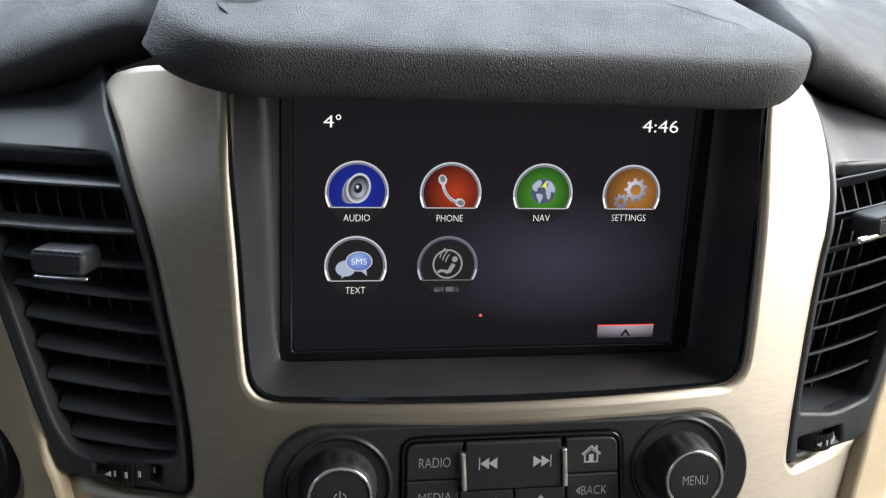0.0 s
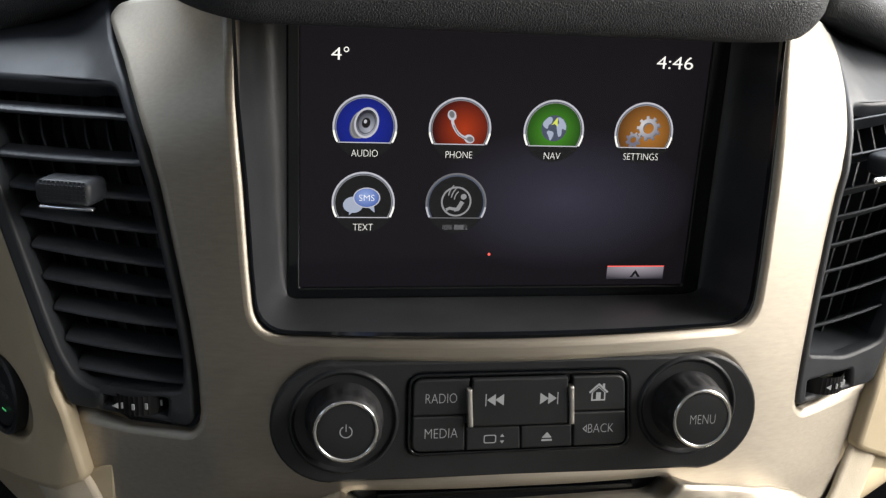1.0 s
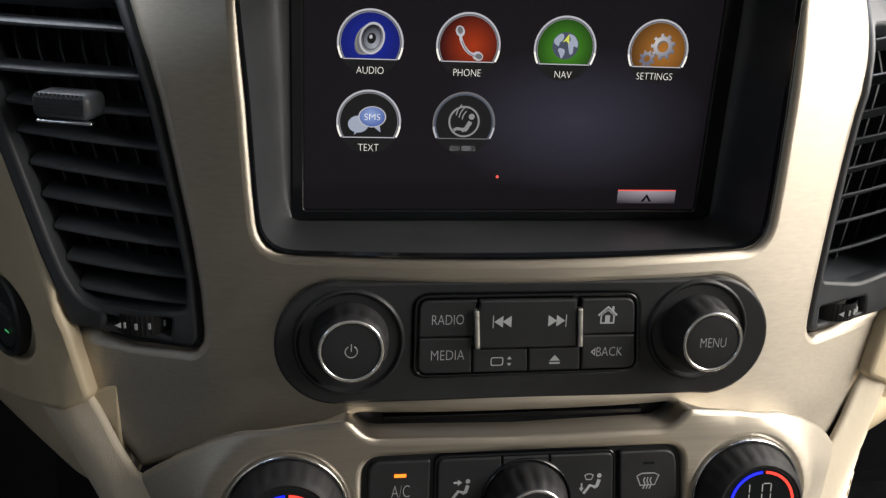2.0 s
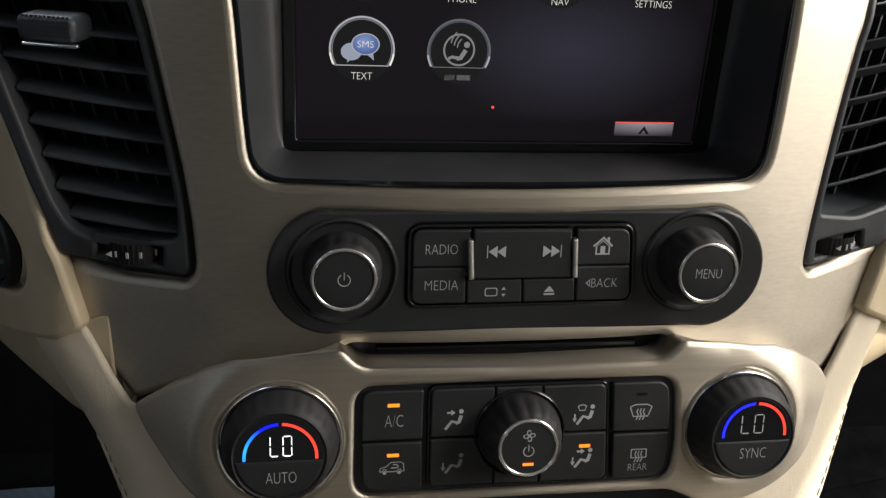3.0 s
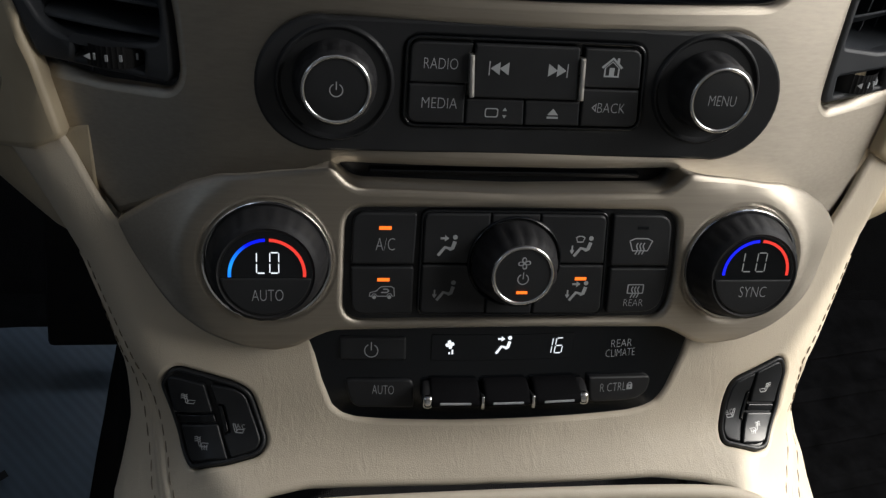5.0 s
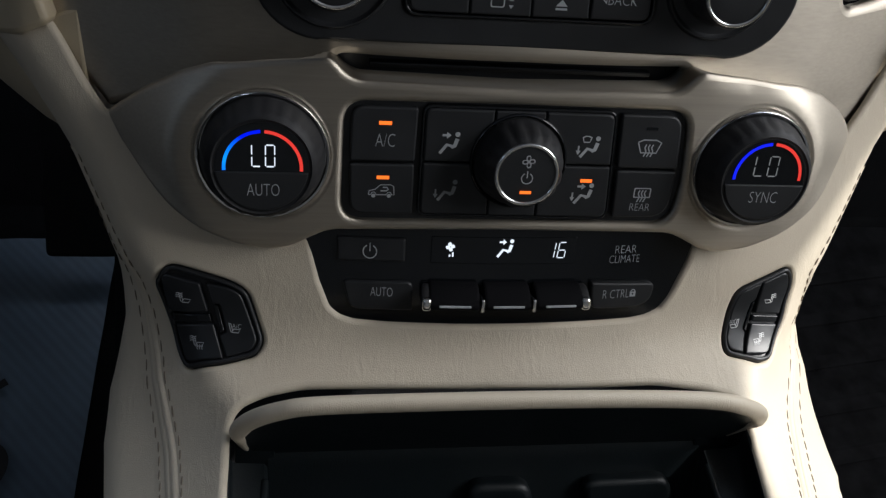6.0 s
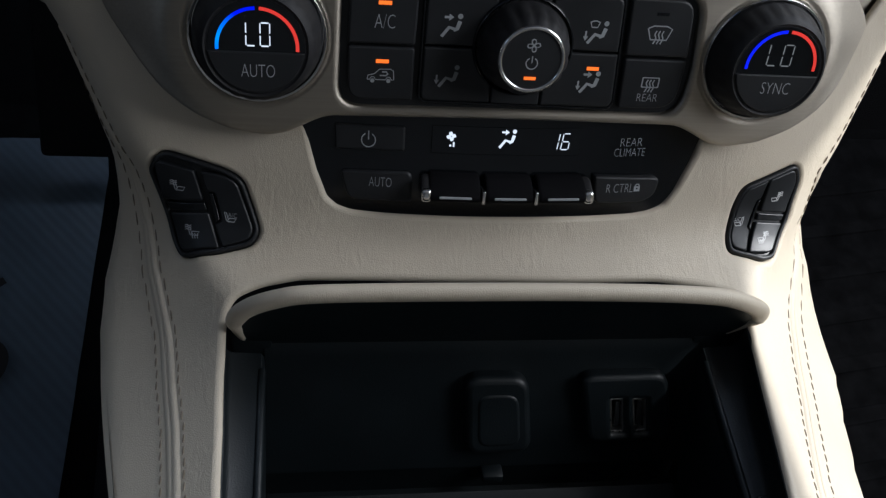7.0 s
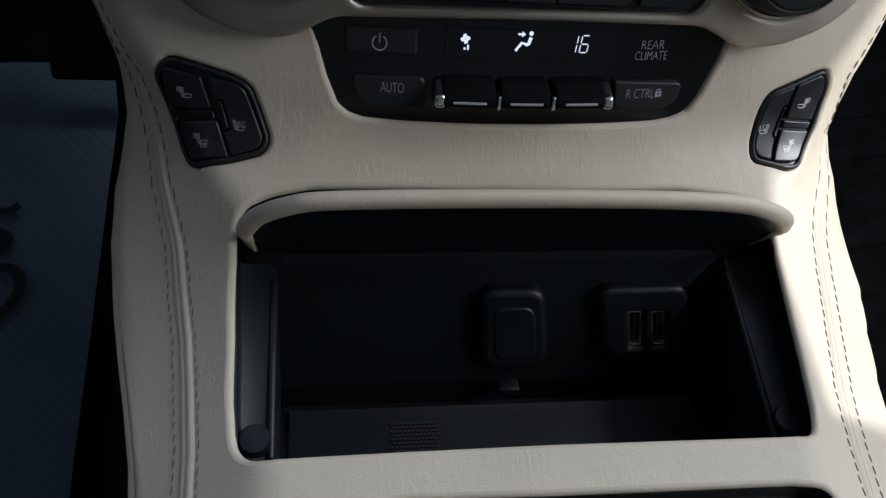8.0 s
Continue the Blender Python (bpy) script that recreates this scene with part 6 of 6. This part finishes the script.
def seat_switch(side, rim, loop, label):
    c = np.mean([p[:2] for p in rim], 0)
    s = thing("seat_switch", label, "switch", (c[0], -0.08, c[1]), "seat switches")
    part("frame", panel([inset(loop, 0.0002), inset(loop, 0.0020)], CONSOLE, r=0.0008, depth=0.004, lift=0.0006, grid=0.02), BLACK, s, "raised black rim")
    part("bed", panel([inset(loop, 0.0015)], CONSOLE, r=0.0003, depth=0.001, lift=-0.0014, grid=0.006), BLACK, s)
    if side > 0:
        A = [(0.1240, -0.1312), (0.1360, -0.1276, 0.003), (0.1382, -0.1340, 0.003), (0.1352, -0.1470), (0.1220, -0.1450)]
        B = [(0.1203, -0.1491), (0.1340, -0.1509), (0.1280, -0.1594, 0.003), (0.1162, -0.1585)]
        C = [(0.1232, -0.1313), (0.1122, -0.1347, 0.004), (0.1096, -0.1420), (0.1074, -0.1535, 0.002), (0.1084, -0.1566, 0.004), (0.1152, -0.1582), (0.1172, -0.1522), (0.1158, -0.1508), (0.1192, -0.1398), (0.1213, -0.1392)]
        bar = [(0.1213, -0.1458), (0.1350, -0.1478), (0.1338, -0.1501), (0.1206, -0.1483)]
        finger = [(0.1200, -0.1403), (0.1214, -0.1400), (0.1180, -0.1518), (0.1167, -0.1508)]
        signs = {"heat": (0.1294, -0.1397), "both": (0.1243, -0.1550), "cool": (0.1122, -0.1484)}
    else:
        A = [(-0.1372, -0.1290, 0.004), (-0.1215, -0.1316), (-0.1183, -0.1430), (-0.1350, -0.1450)]
        B = [(-0.1322, -0.1494), (-0.1162, -0.1474), (-0.1120, -0.1578), (-0.1287, -0.1590, 0.004)]
        C = [(-0.1190, -0.1314), (-0.1095, -0.1320, 0.003), (-0.1048, -0.1345, 0.004), (-0.0984, -0.1518, 0.004), (-0.1004, -0.1548, 0.003), (-0.1108, -0.1574), (-0.1140, -0.1512), (-0.1110, -0.1500), (-0.1136, -0.1394), (-0.1168, -0.1394)]
        bar = [(-0.1340, -0.1459), (-0.1178, -0.1439), (-0.1170, -0.1467), (-0.1328, -0.1486)]
        finger = [(-0.1162, -0.1400), (-0.1144, -0.1400), (-0.1118, -0.1496), (-0.1136, -0.1506)]
        signs = {"heat": (-0.1285, -0.1387), "both": (-0.1231, -0.1542), "cool": (-0.1086, -0.1485)}
    for pts, kind in ((A, "heat"), (B, "both"), (C, "cool")):
        k = part("key", panel([rounded(con(pts), 0.0010, 0.002)], CONSOLE, r=0.0007, depth=0.002, lift=0.0010, grid=0.005), SWITCH_BLACK, s)
        u, v = con([signs[kind]])[0]
        # the passenger pack's signs are drawn lighter than the driver's
        part("symbol", decal(seat_sign(kind, -side), CONSOLE, 0.0012, u, v, 1.0), PRINT if side < 0 else PRINT_LIGHTER, k)
        if kind == "cool":
            part("lettering", lettering("A/C", CONSOLE, u - side * 0.0020, v + 0.0014, 0.0019, 0.0036, 0.0012), PRINT if side < 0 else PRINT_LIGHTER, k)
    part("lamp_bar", panel([rounded(con(bar), 0.0004, 0.002)], CONSOLE, r=0.0004, depth=0.002, lift=0.0006, grid=0.008), GLOSS_BLACK, s, "lamp strip, unlit")
    part("divider", panel([rounded(con(finger), 0.0004, 0.002)], CONSOLE, r=0.0004, depth=0.002, lift=0.0006, grid=0.008), GLOSS_BLACK, s)


seat_switch(-1, SEAT_L, SEAT_LOOPS[0], "black seat heating switch pack on the driver side of the console")
seat_switch(1, SEAT_R, SEAT_LOOPS[1], "black seat heating switch pack on the passenger side of the console")

# ---- storage bin ----
bin_ = thing("storage_bin", "open black plastic storage bin in the console", "storage bin", (0, -0.16, -0.22))


def bin_shell():
    # ledges at both sides, inner walls, back wall and floor
    geos = []
    BT, BB = (-0.1150, -0.190), (-0.1365, -0.2530)
    FB, FT = (-0.2050, -0.2690), (-0.2085, -0.1890)
    xi = 0.0940
    # the back wall with a softened top
    back = [(BT[0] + 0.006, BT[1] + 0.010), (BT[0], BT[1]), (BT[0] - 0.001, BT[1] - 0.004), ((BT[0] + BB[0]) / 2, (BT[1] + BB[1]) / 2), (BB[0] + 0.0014, BB[1] + 0.0070), (BB[0] + 0.0012, BB[1] + 0.0050), (BB[0] + 0.0026, BB[1] + 0.0036), (BB[0] + 0.0030, BB[1] - 0.0125)]
    # a trench between the back wall and the floor
    floor_ = [(-0.1422, -0.2665), (-0.1432, -0.2650), (-0.1432, -0.2556), (-0.1440, -0.2552), (-0.160, -0.2585), (-0.185, -0.2645), (FB[0] + 0.006, FB[1]), (FB[0], FB[1] + 0.006), (FT[0], FT[1] - 0.02), (FT[0], FT[1] - 0.002)]
    line = back + floor_
    geos.append(loft([[(x, y, z) for y, z in line] for x in np.linspace(-xi, xi, 9)]))
    for sd in (-1, 1):
        # inner side wall, from the floor up to the ledge, and the ledge out to the rim
        rows = []
        for y in np.linspace(-0.118, -0.2070, 12):
            zr = float(np.interp(-y, -PROFILE[:, 0], PROFILE[:, 1]))
            zf = -0.2535 - 0.25 * (-0.137 - y) if y < -0.137 else -0.2535 + (y + 0.137) * 3.0
            led = zr - 0.024
            s_ = float(np.interp(-y, -PROFILE[:, 0], ARC))
            hw = float(np.interp(s_, *(([0.2085, 0.2424, 0.2642, 0.2858, 0.302], [0.1110, 0.1108, 0.1098, 0.1096, 0.1078]) if sd < 0 else ([0.2313, 0.2556, 0.2801, 0.2987], [0.1120, 0.1086, 0.1062, 0.1040])))) - 0.0006
            px, py, pz = CONSOLE(np.array([sd * hw]), np.array([-s_]))[0]
            hx = abs(px)
            rows.append([(sd * xi, y, zf), (sd * xi, y, led - 0.002), (sd * (xi + 0.0012), y, led), (sd * (hx - 0.003), y, led + 0.001), (sd * (hx - 0.001), y, led + 0.003), (sd * hx, y, zr - 0.0125), (px - sd * 0.0012, py, pz - 0.0030), (px - sd * 0.0003, py, pz - 0.0022), (px + sd * 0.002, py, pz - 0.006)])
        g = loft(rows)
        geos.append(g if sd < 0 else (g[0], [f[::-1] for f in g[1]]))
        # the ledge's end against the back
        geos.append(block((sd * 0.0990, -0.1130, -0.199), (0.016, 0.004, 0.05), 0.0008))
    return join(*geos)


part("liner", bin_shell(), TRAY_BLACK, bin_, "grained black liner")
for sd in (-1, 1):
    zr = float(np.interp(0.190, -PROFILE[:, 0], PROFILE[:, 1])) - 0.024
    capm = surface(lambda x, z: 0 * x)
    V, F = lathe(capm, 0.0, 0.0, [(0.0058, -0.002), (0.0058, 0.0012), (0.0052, 0.0022), (0.003, 0.0023)], 28)
    rot = Matrix.Rotation(radians(-90 + 12), 4, "X")
    V = np.array([tuple(rot @ Vector(p) + Vector((sd * 0.1003, -0.1905, zr + 0.0022))) for p in V])
    part("screw_cap", (V, F), TRAY_BLACK, bin_, "round screw cap")
    part("side_rail", block((sd * 0.0950, -0.160, zr + 0.0052), (0.0034, 0.075, 0.005), 0.0016, 3, Matrix.Rotation(radians(12), 4, "X")), TRAY_BLACK, bin_)
part("catch", block((0.0055, -0.1385, -0.2490), (0.0095, 0.007, 0.005), 0.001, 2), TRAY_BLACK, bin_)
mat_rows = [[(x, y, -0.2535 - 0.25 * (-0.137 - y) + h) for y, h in [(-0.1440, 0.0006), (-0.1440, 0.0018), (-0.1446, 0.0024), (-0.1456, 0.0022)] + [(y, 0.0022) for y in np.linspace(-0.150, -0.203, 5)]] for x in np.linspace(-0.0905, 0.0905, 8)]
part("mat", loft(mat_rows), TRAY_BLACK, bin_, "thin rubber mat with a woven patch")
bumps = []
for i in range(11):
    for j in range(10):
        x, y = -0.047 + 0.0019 * i + 0.00095 * (j % 2), -0.152 - 0.0017 * j
        bumps.append(block((x, y, -0.2535 - 0.25 * (-0.137 - y) + 0.0026), (0.0012, 0.0011, 0.0007), 0.0))
part("woven_patch", join(*bumps), PATCH, bin_, "lighter woven patch")
BACK = surface(lambda x, z: -0.115 - (-0.190 - z) * (0.0215 / 0.063) + 0 * x)

usb = thing("usb_socket", "black twin USB socket in the back wall of the bin", "usb socket", (0.062, -0.125, -0.22))
plate = [(0.0400, -0.2020), (0.0800, -0.2015), (0.0875, -0.2345), (0.0475, -0.2350)]
ports = [rounded([(0.0553, -0.2136), (0.0613, -0.2136), (0.0640, -0.2300), (0.0580, -0.2300)], 0.0006, 0.002), rounded([(0.0658, -0.2137), (0.0718, -0.2138), (0.0748, -0.2298), (0.0688, -0.2300)], 0.0006, 0.002)]
part("bezel", panel([rounded(plate, 0.0065, 0.002)] + ports, BACK, r=0.0026, depth=0.004, lift=0.0062, grid=0.004, arc=4), TRAY_BLACK, usb)
for i, lp in enumerate(ports):
    p = part("port", panel([lp], BACK, r=0.0002, depth=0.001, lift=0.0012, grid=0.01), GLOSS_BLACK, usb, "dark USB port")
    cu, cv = np.mean(lp, 0)
    part("tongue", panel([rounded([(cu - 0.0010, cv + 0.0060), (cu + 0.0008, cv + 0.0060), (cu + 0.0020, cv - 0.0062), (cu + 0.0002, cv - 0.0062)], 0.0003, 0.002)], BACK, r=0.0003, depth=0.002, lift=0.0034, grid=0.01), BLACK, p)
    part("contact_rim", panel([lp, inset(lp, 0.0006)], BACK, r=0.0001, depth=0.003, lift=0.0044, grid=0.01), SATIN_CHROME, p, "metal lining")
outlet = thing("outlet_cover", "black plastic cover over a power outlet in the bin", "outlet", (0.005, -0.125, -0.22))
part("cover", panel([rounded([(-0.0108, -0.2015), (0.0172, -0.2018), (0.0222, -0.2382), (-0.0078, -0.2386)], 0.0075, 0.002)], BACK, r=0.0030, depth=0.004, lift=0.0068, grid=0.004, arc=4), TRAY_BLACK, outlet)
part("finger_tab", panel([rounded([(-0.0050, -0.2090), (0.0134, -0.2092), (0.0166, -0.2340), (-0.0032, -0.2344)], 0.0060, 0.002)], BACK, r=0.0016, depth=0.0012, lift=0.0074, grid=0.004, arc=5), TRAY_BLACK, outlet)

# ---- bin lid, swung open ----
lid = thing("bin_lid", "open bin lid with a cream leather edge and black underside", "lid", (0, -0.125, -0.16))
LID = surface(lambda x, z: -0.1330 + (-0.1428 - z) * 0.42 + 0 * x)
edge = [(-0.1010, -0.1900), (-0.1032, -0.1820), (-0.1044, -0.1740), (-0.1040, -0.1660), (-0.1010, -0.1590), (-0.0955, -0.1530), (-0.0873, -0.1480), (-0.0771, -0.1448), (-0.0500, -0.1434), (0.0, -0.1430), (0.0400, -0.1438), (0.0700, -0.1458), (0.0873, -0.1488), (0.0976, -0.1534), (0.1065, -0.1592), (0.1106, -0.1650), (0.1108, -0.1720), (0.1085, -0.1800), (0.1030, -0.1885)]
curve = spline(edge, 5, False)
under_loop = dense(curve + [(0.098, -0.1940), (-0.096, -0.1940)], 0.003)
part("underside", panel([inset(under_loop, 0.0015)], LID, r=0.0010, depth=0.004, lift=0.0, grid=0.008), TRAY_BLACK, lid, "black underside")
cu = np.array(curve)
path = onto(LID, cu[:, 0], cu[:, 1], np.full(len(cu), -0.0012))
part("leather_edge", tube(path, np.interp(np.linspace(0, 1, len(path)), [0.0, 0.09, 0.17, 0.80, 0.87, 0.93, 1.0], [0.0008, 0.0024, 0.0040, 0.0040, 0.0034, 0.0016, 0.0006]), 14, (0.85, 1.05)), CREAM, lid, "padded cream edge")
part("hinge_lip", block((0.0, -0.1120, -0.1925), (0.170, 0.005, 0.004), 0.0012, 2), TRAY_BLACK, lid)

# ---- next well behind the bin ----
well = thing("cup_well", "dark recess behind the storage bin", "recess", (0.05, -0.24, -0.2))
part("liner", panel([rounded([(-0.066, -0.322), (0.106, -0.322), (0.106, -0.356), (-0.066, -0.356)], 0.006, 0.003)], CONSOLE, r=0.0005, depth=0.001, lift=-0.012, grid=0.01), BLACK, well)
part("wall", loft([onto(CONSOLE, np.array(WELL_HOLE)[:, 0], np.array(WELL_HOLE)[:, 1], np.full(len(WELL_HOLE), d)) for d in (-0.0012, -0.013)], True), BLACK, well)

# ---- console base and footwells ----
def base_wall(side):
    rows = []
    for z in np.linspace(-0.118, -0.1972, 26):
        u = side * (skirt(z, side) - 0.001)
        q = BASE @ Vector(CONSOLE(np.array([u]), np.array([-s_of(z)]))[0])
        rows.append([(q.x - side * 0.003, q.y, q.z + 0.004), (q.x + side * 0.004, q.y, q.z - 0.03), (side * max(0.20, abs(q.x) + 0.03), q.y, 0.10), (side * 0.222, q.y, 0.0)])
    V, F = loft(rows)
    return V, F if side < 0 else [f[::-1] for f in F]


for side in (-1, 1):
    solo("console_base", base_wall(side), CARPET, "black carpeted lower side of the console", "car console", (0, 0, 0), "console sides", "structure", base=Matrix.Identity(4))


def film_sheet():
    rows = []
    for x in np.linspace(-0.62, -0.245, 40):
        row = []
        for y in np.linspace(-0.60, 0.215, 60):
            wave = 0.004 * noise.noise(Vector((x * 9, y * 7, 0))) + 0.0015 * noise.noise(Vector((x * 40, y * 30, 3)))
            rise = 0.0 if y < 0.24 else (y - 0.24) * 0.7
            row.append((x, y, 0.007 + wave + rise))
        rows.append(row)
    V, F = loft(rows)
    return V, [f[::-1] for f in F]


sheet = tagged(new("floor_film"), "ribbed blue-grey plastic film laid over the driver floor", "floor cover")
ORIGIN[sheet] = (0, 0, 0)
part("film", film_sheet(), FILM, sheet)


def ink(pts, w=0.007):
    lp = stroke(spline(pts, 6, False), w)
    V, F = fill([lp])
    return np.array([(x, y, 0.0135) for x, y in V]), F


part("ink_stroke", join(ink([(-0.345, 0.062), (-0.330, 0.058), (-0.318, 0.056), (-0.309, 0.062)]), ink([(-0.350, 0.035), (-0.330, 0.038), (-0.314, 0.033), (-0.318, 0.022), (-0.335, 0.020)], 0.009), ink([(-0.330, 0.000), (-0.310, 0.006), (-0.299, -0.004), (-0.300, -0.020), (-0.312, -0.036), (-0.335, -0.046)], 0.008)), INK, sheet, "black ink strokes")

pedal = tagged(new("accelerator_pedal"), "black accelerator pedal over the driver floor", "pedal")
ORIGIN[pedal] = (0, 0, 0)
lean_p = Matrix.Rotation(radians(-38), 4, "X")
part("pad", block((-0.262, 0.225, 0.105), (0.062, 0.016, 0.175), 0.005, 3, lean_p), RUBBER, pedal)
part("arm", block((-0.262, 0.335, 0.235), (0.018, 0.014, 0.16), 0.003, 2, lean_p), BLACK, pedal)
mat_ = tagged(new("floor_mat"), "black ribbed rubber mat on the passenger floor", "floor mat")
ORIGIN[mat_] = (0, 0, 0)
part("sheet", box(0.25, 0.72, -0.60, 0.24, 0.0, 0.008, 0.003), MAT, mat_)
for i in range(17):
    part("rib", block((0.485, -0.56 + 0.046 * i, 0.0095), (0.42, 0.014, 0.0012), 0.0006, 1, Matrix.Rotation(radians(8), 4, "Z")), MAT, mat_)
